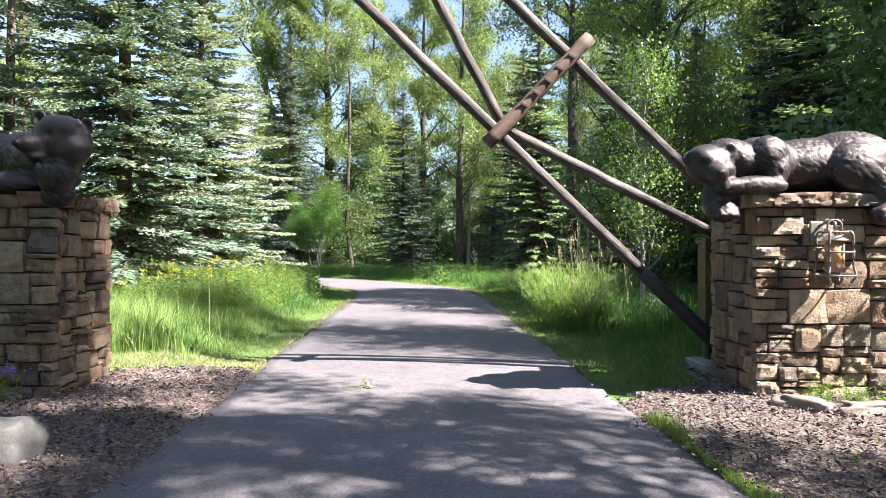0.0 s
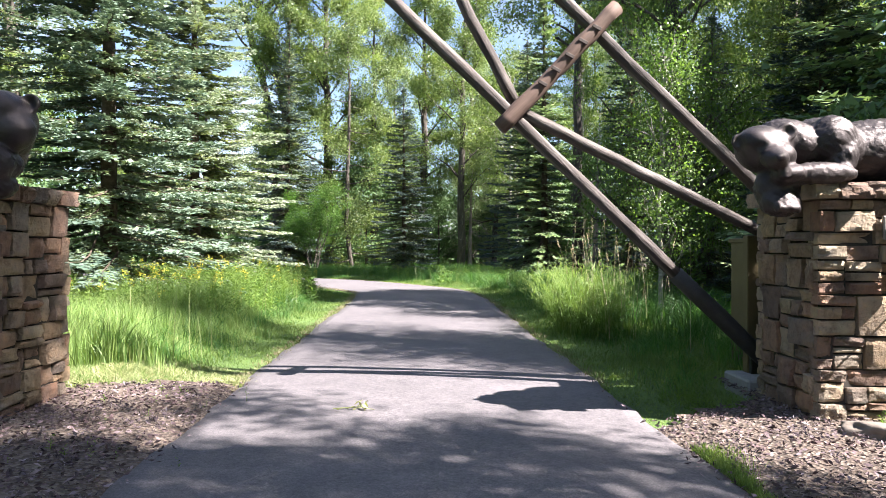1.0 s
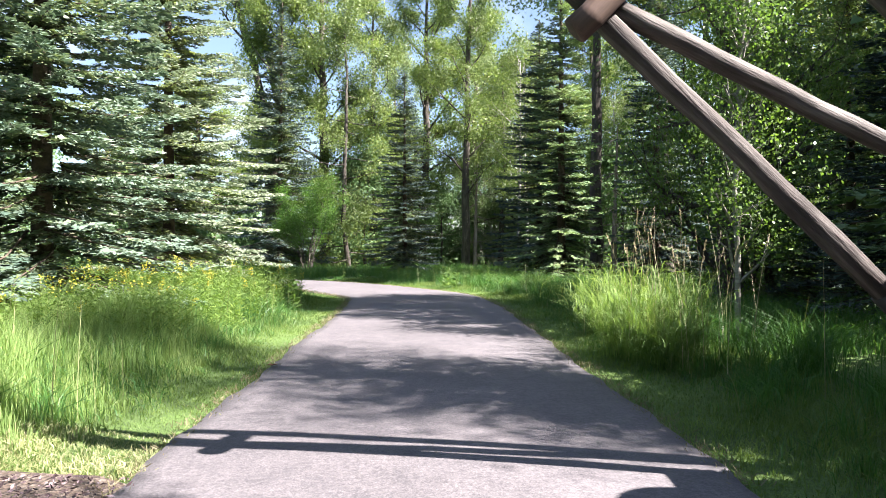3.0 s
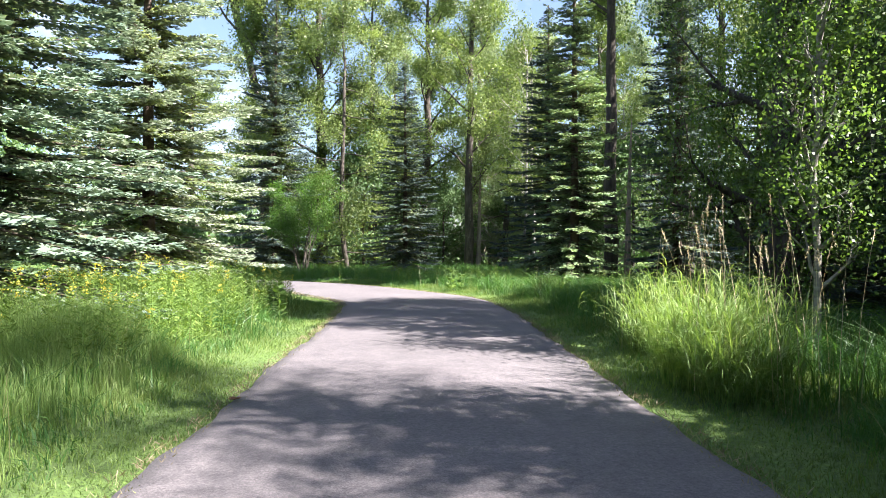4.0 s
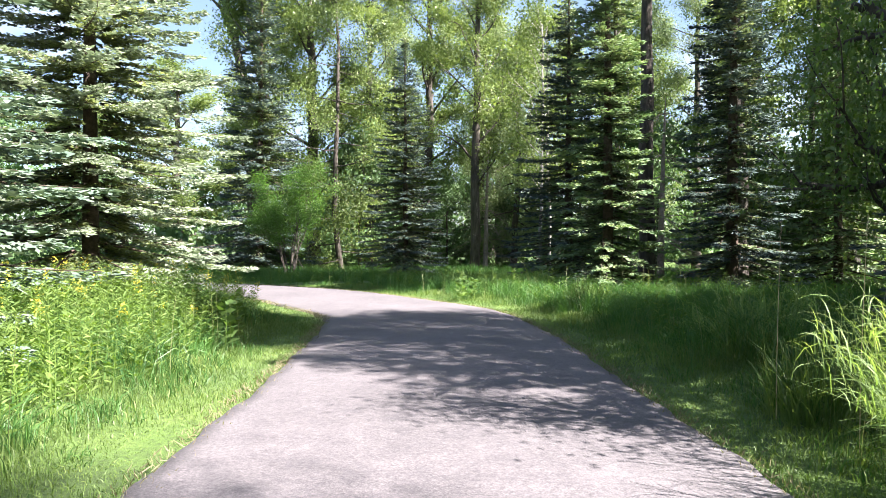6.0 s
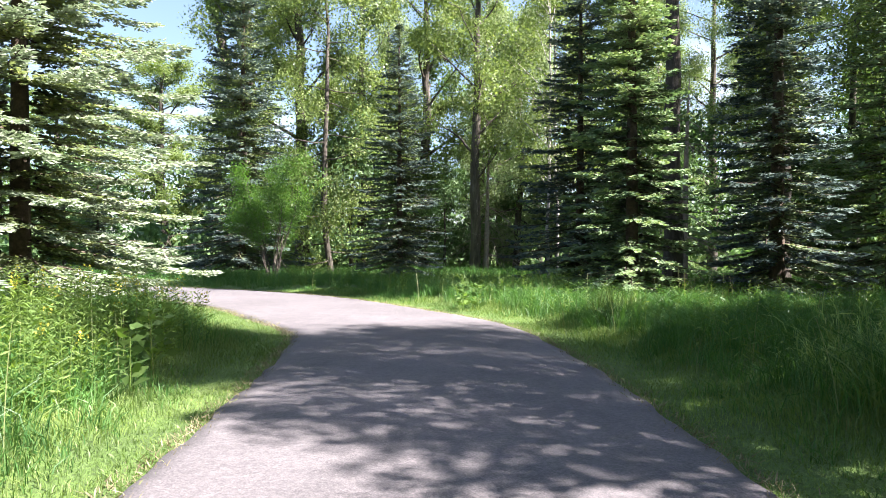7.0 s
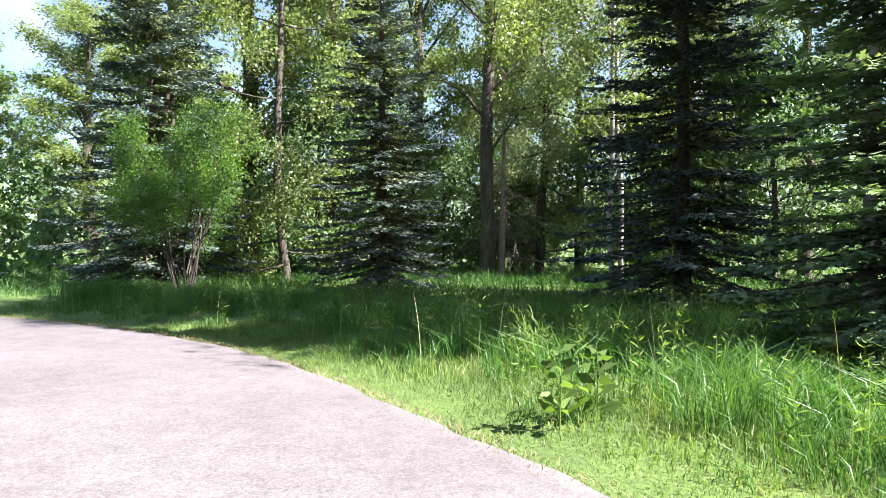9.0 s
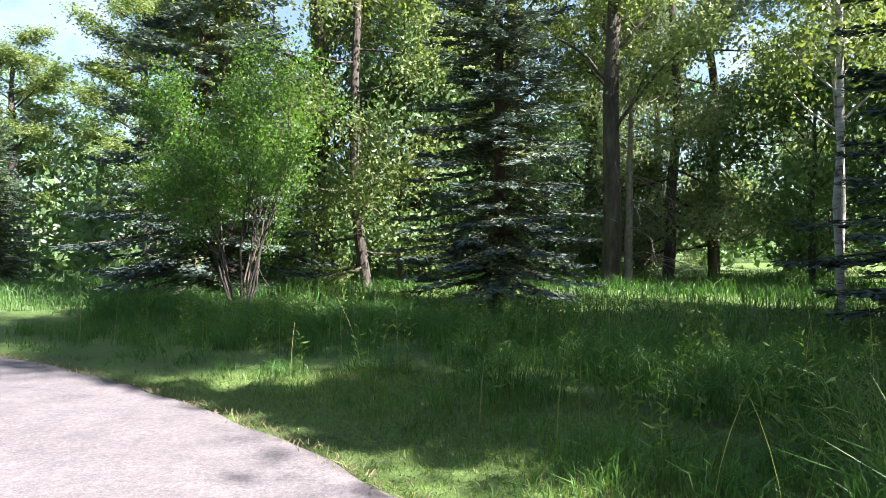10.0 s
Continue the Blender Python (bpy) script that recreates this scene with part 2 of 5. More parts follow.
M_GRASS = leaf_mat("wild_grass_blades", [(0, (0.0383, 0.106, 0.0279)), (0.5, (0.0722, 0.176, 0.0438)), (0.92, (0.124, 0.246, 0.0637)), (1, (0.255, 0.301, 0.119))], 0.45, 0.4, (1.15, 1.25, 0.5), 0.4)
M_TURF = leaf_mat("turf_blades", [(0, (0.0869, 0.152, 0.0409)), (0.5, (0.14, 0.225, 0.0614)), (0.85, (0.207, 0.286, 0.0859)), (1, (0.347, 0.329, 0.163))], 0.45, 0.45, (1.15, 1.2, 0.5), 0.6)
M_WEED = leaf_mat("broad_weed_leaves", [(0, (0.084, 0.157, 0.0328)), (0.5, (0.14, 0.235, 0.0515)), (1, (0.224, 0.314, 0.0799))], 0.5, 0.62, (1.15, 1.25, 0.5), 0.8)
M_STALK = leaf_mat("pale_stalks", [(0, (0.16, 0.2, 0.08)), (0.6, (0.26, 0.3, 0.12)), (1, (0.36, 0.34, 0.17))], 0.35, 0.5, (1.1, 1.1, 0.6), 0.8)
M_STALKG = leaf_mat("fine_grass_stems", [(0, (0.123, 0.22, 0.0659)), (0.6, (0.234, 0.36, 0.112)), (1, (0.397, 0.472, 0.197))], 0.5, 0.5, (1.15, 1.2, 0.5), 0.6)
M_DRYLEAF = plain_mat("dry_leaf_brown", [(0.3, (0.2, 0.09, 0.05)), (0.7, (0.34, 0.17, 0.1))], 30, 0.7)
M_STRAWG = leaf_mat("pale_turf_blades", [(0, (0.2, 0.26, 0.1)), (0.5, (0.32, 0.36, 0.16)), (1, (0.48, 0.46, 0.27))], 0.35, 0.6, (1.1, 1.1, 0.7), 0.8)
M_STRAW = leaf_mat("dry_straw_blades", [(0, (0.14, 0.15, 0.06)), (0.5, (0.26, 0.23, 0.14)), (0.8, (0.2, 0.25, 0.09)), (1, (0.12, 0.2, 0.06))], 0.3, 0.6, (1.1, 1.05, 0.7), 0.8)
M_SEED = leaf_mat("straw_seed_heads", [(0, (0.345, 0.299, 0.18)), (1, (0.575, 0.546, 0.36))], 0.3, 0.6, (1.1, 1, 0.7))
M_YELLOW = leaf_mat("yellow_petals", [(0, (0.5, 0.45, 0.04)), (1, (0.62, 0.58, 0.08))], 0.3, 0.5, (1, 1, 0.5))
M_PURPLE = leaf_mat("violet_petals", [(0, (0.16, 0.1, 0.45)), (1, (0.26, 0.18, 0.6))], 0.3, 0.5, (1, 1, 1))


# ---- mesh helpers ----
def mesh_np(name, verts, faces, mat, smooth=False, normals=None):
    """A mesh from an array of places and arrays of faces, all of one size each; soft normals for foliage."""
    me = bpy.data.meshes.new(name)
    groups = faces if isinstance(faces, list) else [faces]
    groups = [np.asarray(g, np.int32) for g in groups if len(g)]
    verts = np.asarray(verts, np.float32)
    me.vertices.add(len(verts))
    me.vertices.foreach_set("co", verts.ravel())
    idx = np.concatenate([g.ravel() for g in groups])
    sizes = np.concatenate([np.full(len(g), g.shape[1], np.int32) for g in groups])
    me.loops.add(len(idx))
    me.loops.foreach_set("vertex_index", idx)
    me.polygons.add(len(sizes))
    me.polygons.foreach_set("loop_start", np.concatenate([[0], np.cumsum(sizes)[:-1]]).astype(np.int32))
    me.polygons.foreach_set("loop_total", sizes)
    if smooth:
        me.polygons.foreach_set("use_smooth", np.ones(len(sizes), bool))
    me.update(calc_edges=True)
    if normals is not None:
        me.attributes.new("custom_normal", 'FLOAT_VECTOR', 'POINT').data.foreach_set("vector", np.asarray(normals, np.float32).ravel())
        me.update()
    me.materials.append(mat)
    return me


def child(name, me, parent, label=""):
    ob = new(name, me)
    ob.parent = parent
    if label:
        tagged(ob, label)
    return ob


def part(name, bm, material, parent, label="", smooth=False):
    me = bpy.data.meshes.new(name)
    bm.to_mesh(me)
    bm.free()
    me.materials.append(material)
    if smooth:
        for q in me.polygons:
            q.use_smooth = True
    return child(name, me, parent, label)


def box_bm(sx, sy, sz, at=(0, 0, 0), bevel=0.0, seg=1):
    bm = bmesh.new()
    bmesh.ops.create_cube(bm, size=1.0)
    bmesh.ops.scale(bm, vec=(sx, sy, sz), verts=bm.verts)
    if bevel:
        bmesh.ops.bevel(bm, geom=bm.edges[:], offset=bevel, segments=seg, affect='EDGES', profile=0.5)
    bmesh.ops.translate(bm, vec=at, verts=bm.verts)
    return bm


def tube(points, radii, sides=8):
    """Rings round a line of points: places and quads."""
    pts = np.asarray(points, float)
    n = len(pts)
    tang = np.gradient(pts, axis=0)
    tang /= np.linalg.norm(tang, axis=1)[:, None] + 1e-9
    ref = np.array([0.0, 0.0, 1.0]) if abs(tang[0, 2]) < 0.8 else np.array([1.0, 0.0, 0.0])
    a = np.cross(tang, ref)
    a /= np.linalg.norm(a, axis=1)[:, None] + 1e-9
    b = np.cross(tang, a)
    ang = np.linspace(0, 2 * np.pi, sides, endpoint=False)
    ring = a[:, None, :] * np.cos(ang)[None, :, None] + b[:, None, :] * np.sin(ang)[None, :, None]
    v = pts[:, None, :] + ring * np.asarray(radii, float)[:, None, None]
    i, j = np.meshgrid(np.arange(n - 1), np.arange(sides), indexing="ij")
    k = (j + 1) % sides
    f = np.stack([i * sides + j, i * sides + k, (i + 1) * sides + k, (i + 1) * sides + j], -1).reshape(-1, 4)
    caps = [np.arange(sides)[::-1], (n - 1) * sides + np.arange(sides)]
    return v.reshape(-1, 3), f, caps


def tubes(lines, sides=6):
    vs, fs, o = [], [], 0
    for p, r in lines:
        v, f, _ = tube(p, r, sides)
        vs.append(v)
        fs.append(f + o)
        o += len(v)
    return np.concatenate(vs), np.concatenate(fs)


def blades(root, tip, bend, width, rng):
    """Bent tapering blades: root and tip places, sideways bend, widths. Three triangles each."""
    d = tip - root
    side = np.cross(d, rng.normal(size=d.shape))
    side /= np.linalg.norm(side, axis=1)[:, None] + 1e-9
    mid = root + 0.55 * d + bend
    w = width[:, None] * side * 0.5
    v = np.stack([root - w, root + w, mid + 0.8 * w, mid - 0.8 * w, tip], 1)
    o = np.arange(len(root))[:, None] * 5
    return v.reshape(-1, 3), [o + np.array([0, 1, 2, 3]), o + np.array([3, 2, 4])]


def leaf_quads(centre, axis, size, rng, width=0.55):
    """Diamond leaves, folded a little along the middle by their four corners."""
    axis = axis / (np.linalg.norm(axis, axis=1)[:, None] + 1e-9)
    side = np.cross(axis, rng.normal(size=axis.shape))
    side /= np.linalg.norm(side, axis=1)[:, None] + 1e-9
    nor = np.cross(axis, side)
    s = size[:, None]
    v = np.stack([centre - axis * s * 0.5, centre + side * s * width * 0.5 + nor * s * 0.1, centre + axis * s * 0.5,
                  centre - side * s * width * 0.5 + nor * s * 0.1], 1)
    o = np.arange(len(centre))[:, None] * 4
    return v.reshape(-1, 3), o + np.array([0, 1, 2, 3])


def leaf_tris(centre, axis, size, rng, width=0.8):
    """Three-cornered leaves for crowns seen from afar."""
    axis = axis / (np.linalg.norm(axis, axis=1)[:, None] + 1e-9)
    side = np.cross(axis, rng.normal(size=axis.shape))
    side /= np.linalg.norm(side, axis=1)[:, None] + 1e-9
    s = size[:, None]
    v = np.stack([centre - axis * s * 0.4 - side * s * width * 0.5, centre - axis * s * 0.4 + side * s * width * 0.5, centre + axis * s * 0.6], 1)
    o = np.arange(len(centre))[:, None] * 3
    return v.reshape(-1, 3), o + np.array([0, 1, 2])


def soft_normals(v, f, out, rng, keep=0.72):
    """Leaf normals eased outwards from the crown, with the faces wound to agree."""
    q = v[f]
    g = np.cross(q[:, 1] - q[:, 0], q[:, 2] - q[:, 0])
    g /= np.linalg.norm(g, axis=1)[:, None] + 1e-9
    out = out / (np.linalg.norm(out, axis=1)[:, None] + 1e-9)
    flip = (g * out).sum(1) < 0
    f = f.copy()
    f[flip] = f[flip][:, ::-1]
    n = np.where(flip[:, None], -g, g) * keep + out * (1 - keep)
    n /= np.linalg.norm(n, axis=1)[:, None] + 1e-9
    return f, np.repeat(n, f.shape[1], axis=0)


# ---- the drive: a line through the place ----
LINE = [(0.05, -30), (-0.05, -10), (-0.1, 0), (-0.12, 4), (-0.3, 8), (-0.45, 12), (-0.6, 16), (-0.66, 19), (-0.86, 22), (-1.28, 25), (-2.72, 27.7),
        (-4.35, 30.3), (-6.4, 32.6), (-8.9, 34.5), (-12.2, 36.3), (-17, 38.4), (-24, 40.5), (-40, 45)]
HALF = 2.0


def smooth_line(pts, n=9):
    p = np.array(pts, float)
    p = np.vstack([2 * p[0] - p[1], p, 2 * p[-1] - p[-2]])
    out = []
    for i in range(1, len(p) - 2):
        for t in np.linspace(0, 1, n, endpoint=False):
            out.append(0.5 * (2 * p[i] + (p[i + 1] - p[i - 1]) * t + (2 * p[i - 1] - 5 * p[i] + 4 * p[i + 1] - p[i + 2]) * t * t
                              + (3 * p[i] - p[i - 1] - 3 * p[i + 1] + p[i + 2]) * t ** 3))
    out.append(p[-2])
    return np.array(out)


CENTRE = smooth_line(LINE)


def road_side(xy):
    """Distance from the drive's middle, and which side (+1 right)."""
    a, b = CENTRE[:-1], CENTRE[1:]
    ab = b - a
    best = np.full(len(xy), 1e9)
    side = np.zeros(len(xy))
    for i in range(len(a)):
        t = np.clip(((xy - a[i]) @ ab[i]) / (ab[i] @ ab[i]), 0, 1)
        d = xy - a[i] - t[:, None] * ab[i]
        dist = np.hypot(d[:, 0], d[:, 1])
        s = np.sign(ab[i][1] * (xy[:, 0] - a[i][0]) - ab[i][0] * (xy[:, 1] - a[i][1]))
        take = dist < best
        best[take], side[take] = dist[take], s[take]
    return best, side


def in_bed(x, y):
    """The mulch beds round the gate posts."""
    wob = 0.25 * np.sin(2.3 * x + 1.1) + 0.2 * np.sin(1.7 * y)
    back = 8.15 + wob - np.where((x > 1.6) & (x < 2.9), 1.0, 0)
    return (y < back) & (np.abs(x + 0.2) < 7.5) & (y > -6)


def lumps(x, y):
    return 0.05 * np.sin(0.7 * x + 0.3 * y) + 0.04 * np.sin(0.45 * y - 0.6 * x + 1.0) + 0.03 * np.sin(1.9 * x - 1.3 * y)


def ground_z(x, y):
    d, _ = road_side(np.stack([x, y], 1))
    k = np.clip((d - HALF - 0.3) / 2.5, 0, 1)
    return -0.012 + k * (0.06 + lumps(x, y)) - 0.02 * np.clip((d - HALF + 0.4) / 0.3, 0, 1)


def build_ground():
    near_x, near_y = np.arange(-36, 36.01, 0.5), np.arange(-20, 80.01, 0.5)
    xs = np.concatenate([[-2500, -600, -200, -90, -55], near_x, [55, 90, 200, 600, 2500]])
    ys = np.concatenate([[-2500, -600, -150, -50], near_y, [110, 200, 600, 2500]])
    gx, gy = np.meshgrid(xs, ys, indexing="ij")
    x, y = gx.ravel(), gy.ravel()
    z = ground_z(x, y) - 0.03
    far = (np.abs(x) > 40) | (y > 85) | (y < -25)
    z[far] = 0.0
    n = len(ys)
    i, j = np.meshgrid(np.arange(len(xs) - 1), np.arange(n - 1), indexing="ij")
    f = np.stack([i * n + j, (i + 1) * n + j, (i + 1) * n + j + 1, i * n + j + 1], -1).reshape(-1, 4)
    ob = new("ground", mesh_np("ground", np.stack([x, y, z], 1), f, M_GROUND, True))
    tagged(ob, "grassy soil ground under the wild meadow and woods", "ground", kind="structure")


def build_road():
    rng = np.random.default_rng(3)
    c = smooth_line(LINE, 40)
    tang = np.gradient(c, axis=0)
    tang /= np.linalg.norm(tang, axis=1)[:, None]
    nor = np.stack([tang[:, 1], -tang[:, 0]], 1)
    across = np.array([-1.0, -0.985, -0.9, -0.5, 0, 0.5, 0.9, 0.985, 1.0])
    drop = np.array([-0.06, -0.008, 0.0, 0.018, 0.025, 0.018, 0.0, -0.008, -0.06])
    n = len(c)
    s = np.cumsum(np.r_[0, np.hypot(*np.diff(c, axis=0).T)])
    wl = HALF + 0.025 * np.sin(s * 1.3) + 0.02 * np.sin(s * 3.7 + 1) + 0.012 * np.sin(s * 9.1)
    wr = HALF + 0.025 * np.sin(s * 1.1 + 2) + 0.02 * np.sin(s * 4.1) + 0.012 * np.sin(s * 8.3 + 1)
    v = np.zeros((n, len(across), 3))
    for k, (a, dz) in enumerate(zip(across, drop)):
        w = wr if a > 0 else wl
        v[:, k, :2] = c + nor * (a * w)[:, None]
        v[:, k, 2] = dz + 0.005
    m = len(across)
    i, j = np.meshgrid(np.arange(n - 1), np.arange(m - 1), indexing="ij")
    f = np.stack([i * m + j, i * m + j + 1, (i + 1) * m + j + 1, (i + 1) * m + j], -1).reshape(-1, 4)
    ob = new("road", mesh_np("road", v.reshape(-1, 3), f, M_ASPHALT, True))
    tagged(ob, "worn grey asphalt driveway bending away through the meadow", "driveway", kind="structure")


def build_beds():
    rng = np.random.default_rng(5)
    xs, ys = np.arange(-7.5, 7.41, 0.25), np.arange(-5.5, 8.6, 0.25)
    gx, gy = np.meshgrid(xs, ys, indexing="ij")
    x, y = gx.ravel(), gy.ravel()
    d, side = road_side(np.stack([x, y], 1))
    z = 0.012 + 0.05 * np.clip((d - HALF) / 1.5, 0, 1) + 0.02 * np.sin(3 * x) * np.sin(2.2 * y + 1) - 0.12 * np.clip((HALF + 0.12 - d) / 0.3, 0, 1)
    n = len(ys)
    i, j = np.meshgrid(np.arange(len(xs) - 1), np.arange(n - 1), indexing="ij")
    f = np.stack([i * n + j, (i + 1) * n + j, (i + 1) * n + j + 1, i * n + j + 1], -1).reshape(-1, 4)
    mid = np.stack([x, y], 1)[f].mean(1)
    dm, sm = road_side(mid)
    ok = in_bed(mid[:, 0], mid[:, 1]) & (dm > HALF - 0.5)
    for s, word in ((-1, "mulch_bed"), (1, "mulch_bed")):
        pick = f[ok & (sm == s)]
        used, inv = np.unique(pick, return_inverse=True)
        ob = new("ground_mulch", mesh_np("ground_mulch", np.stack([x, y, z], 1)[used], inv.reshape(-1, 4), M_MULCH, True))
        tagged(ob, "brown bark mulch bed around the stone gate pillar", "mulch bed", kind="structure")
    cnt = 52000
    cx, cy = rng.uniform(-6.5, 6.5, cnt), rng.uniform(1.5, 8.4, cnt)
    d, _ = road_side(np.stack([cx, cy], 1))
    keep = in_bed(cx, cy) & (d > HALF - 0.12 + rng.uniform(-0.1, 0.3, cnt))
    cx, cy, d = cx[keep], cy[keep], d[keep]
    cz = 0.03 + 0.05 * np.clip((d - HALF) / 1.5, 0, 1) + 0.02 * np.sin(3 * cx) * np.sin(2.2 * cy + 1) + rng.uniform(0, 0.02, len(cx))
    ax = rng.normal(size=(len(cx), 3)) * [1, 1, 0.35]
    v, q = leaf_quads(np.stack([cx, cy, cz], 1), ax, rng.uniform(0.018, 0.065, len(cx)), rng, 0.38)
    ob = new("bark_chips", mesh_np("bark_chips", v, q, M_CHIP))
    tagged(ob, "loose bark chips scattered over the mulch beds", "bark chips", kind="stuff")


build_ground()
build_road()
build_beds()


# ---- stone gate pillars ----
def stone_meshes(count, rng):
    """Unit stones: hewn blocks, the face lumpy and its rim broken away."""
    out = []
    for k in range(count):
        bm = bmesh.new()
        bmesh.ops.create_cube(bm, size=1.0)
        front = [e for e in bm.edges if all(v.co.y < 0 for v in e.verts)]
        bmesh.ops.subdivide_edges(bm, edges=front, cuts=4, use_grid_fill=True)
        off = Vector((k * 3.7, k * 1.9, k * 0.7))
        tilt = rng.normal(0, 0.1, 2)
        for v in bm.verts:
            if v.co.y < -0.4:
                edge = max(abs(v.co.x), abs(v.co.z)) > 0.45
                p = Vector((v.co.x * 1.6, 0, v.co.z * 1.6)) + off
                lump = 0.15 * noise.noise(p) + 0.09 * noise.noise(p * 2.7)
                v.co.y += tilt[0] * v.co.x + tilt[1] * v.co.z - lump - 0.03 + (rng.uniform(0.03, 0.13) if edge else 0)
                if edge:
                    wob = 0.05 * noise.noise(p * 1.7 + off)
                    v.co.x *= 0.985 + wob
                    v.co.z *= 0.98 + 0.05 * noise.noise(p * 1.9 - off)
        bmesh.ops.bevel(bm, geom=[e for e in bm.edges if e.calc_face_angle(0) > 0.9 and all(v.co.y < 0 for v in e.verts)], offset=0.025, segments=1, affect='EDGES')
        for q in bm.faces:
            q.smooth = True
        me = bpy.data.meshes.new("stone")
        bm.to_mesh(me)
        bm.free()
        me.set_sharp_from_angle(angle=radians(21))
        me.materials.append(M_STONE)
        out.append(me)
    return out


STONES = stone_meshes(26, np.random.default_rng(11))


def ashlar(x0, z0, x1, z1, rng, out):
    """Splits a face into uneven squared stones, large ones among slivers."""
    w, h = x1 - x0, z1 - z0
    top = 0.36 if rng.random() < 0.42 else 0.19
    wide = 0.5 if rng.random() < 0.45 else 0.31
    if h > top and (h > 0.85 * w or w < wide):
        k = z0 + h * rng.uniform(0.28, 0.72)
        ashlar(x0, z0, x1, k, rng, out)
        ashlar(x0, k, x1, z1, rng, out)
    elif w > wide and w > 0.7 * h:
        k = x0 + w * rng.uniform(0.3, 0.7)
        ashlar(x0, z0, k, z1, rng, out)
        ashlar(k, z0, x1, z1, rng, out)
    else:
        out.append((x0, z0, x1, z1))


def stone_at(parent, centre, size, turn, rng, tilt=0.0):
    ob = child("stone", STONES[rng.integers(len(STONES))], parent)
    ob.matrix_basis = Matrix.Translation(centre) @ Matrix.Rotation(turn, 4, 'Z') @ Matrix.Rotation(tilt, 4, 'Y') @ Matrix.Diagonal((*size, 1))
    return ob


def pillar(x0, x1, y0, y1, top, seed, label):
    rng = np.random.default_rng(seed)
    base = new("gate_pillar")
    base.location = ((x0 + x1) / 2, (y0 + y1) / 2, 0)
    W, D, cap = x1 - x0, y1 - y0, 0.14
    tagged(base, label, "gate pillar", "gate pillars")
    part("mortar_core", box_bm(W - 0.09, D - 0.09, top - cap, (0, 0, (top - cap) / 2 - 0.05)), M_MORTAR, base)
    depth = 0.14
    for turn, span, off in ((0, W, D / 2), (math.pi, W, D / 2), (math.pi / 2, D - 0.16, W / 2), (-math.pi / 2, D - 0.16, W / 2)):
        cells = []
        ashlar(-span / 2, -0.06, span / 2, top - cap, rng, cells)
        rot = Matrix.Rotation(turn, 4, 'Z')
        for a, b, c, d in cells:
            out = rng.uniform(-0.035, 0.035)
            p = rot @ Vector(((a + c) / 2, -(off - depth / 2 + out), (b + d) / 2))
            stone_at(base, p, (c - a - 0.013, depth, d - b - 0.015), turn + rng.normal(0, 0.02), rng, rng.normal(0, 0.022))
    # cap course of flat stones
    over = 0.07
    for turn, span, off in ((0, W + 2 * over, D / 2 + over), (math.pi, W + 2 * over, D / 2 + over),
                            (math.pi / 2, D - 0.5, W / 2 + over), (-math.pi / 2, D - 0.5, W / 2 + over)):
        rot = Matrix.Rotation(turn, 4, 'Z')
        a = -span / 2
        while a < span / 2 - 0.01:
            w = min(rng.uniform(0.16, 0.36), span / 2 - a)
            if span / 2 - a - w < 0.12:
                w = span / 2 - a
            p = rot @ Vector((a + w / 2, -(off - 0.16 + rng.uniform(-0.02, 0.015)), top - cap / 2 + rng.uniform(-0.01, 0.01)))
            stone_at(base, p, (w - 0.008, 0.32, cap * rng.uniform(0.9, 1.1)), turn + rng.normal(0, 0.015), rng)
            a += w
    part("cap_bed", box_bm(W - 0.3, D - 0.3, 0.1, (0, 0, top - 0.07)), M_MORTAR, base)
    return base


PT = 2.05
RX0, RX1, RY0, RY1 = 3.08, 4.72, 6.66, 7.8
LX0, LX1, LY0, LY1 = -5.45, -3.8, 6.6, 7.75
pillar(RX0, RX1, RY0, RY1, PT, 21, "tan and brown ledgestone gate pillar carrying a bronze bear")
pillar(LX0, LX1, LY0, LY1, PT, 22, "brown ledgestone gate pillar in dappled shade under a bronze bear")


# ---- bronze bears ----
def blob_mesh(name, lumps_list, mat, dents, face, voxel=0.016):
    """Ellipsoids melted into one skin, hollowed at ears and eyes, with locks of cast fur."""
    bm = bmesh.new()
    for (x, y, z), (rx, ry, rz), (ax, ay, az) in lumps_list:
        m = pose(x, y, z, ax, ay, az) @ Matrix.Diagonal((rx, ry, rz, 1))
        bmesh.ops.create_uvsphere(bm, u_segments=28, v_segments=16, radius=1.0, matrix=m)
    me = bpy.data.meshes.new(name)
    bm.to_mesh(me)
    bm.free()
    tmp = new(name, me)
    r = tmp.modifiers.new("skin", 'REMESH')
    r.mode, r.voxel_size, r.use_smooth_shade = 'VOXEL', voxel, True
    s = tmp.modifiers.new("ease", 'SMOOTH')
    s.factor, s.iterations = 0.5, 9
    bpy.context.view_layer.update()
    out = bpy.data.meshes.new_from_object(tmp.evaluated_get(bpy.context.evaluated_depsgraph_get()))
    bpy.data.objects.remove(tmp)
    out.name = name
    out.materials.clear()
    out.materials.append(mat)
    for v, nrm in [(v, v.normal.copy()) for v in out.vertices]:
        p = v.co.copy()
        sway = 0.5 * noise.noise(p * 3.1)
        along, across = p.x * 0.75 - p.z * 0.66 + 0.2 * sway, p.x * 0.66 + p.z * 0.75 + 0.12 * sway
        a = noise.noise(Vector((along * 8, across * 42, p.y * 34))) + 0.9 * noise.noise(Vector((along * 17 + 3, across * 85, p.y * 75)))
        v.co = p + nrm * 0.0085 * a * (0.2 if (p - Vector(face)).length < 0.3 else 1.0)
        for c, rad, push in dents:
            g = math.exp(-((p - Vector(c)).length / rad) ** 2)
            v.co += Vector(push) * g
    for q in out.polygons:
        q.use_smooth = True
    return out


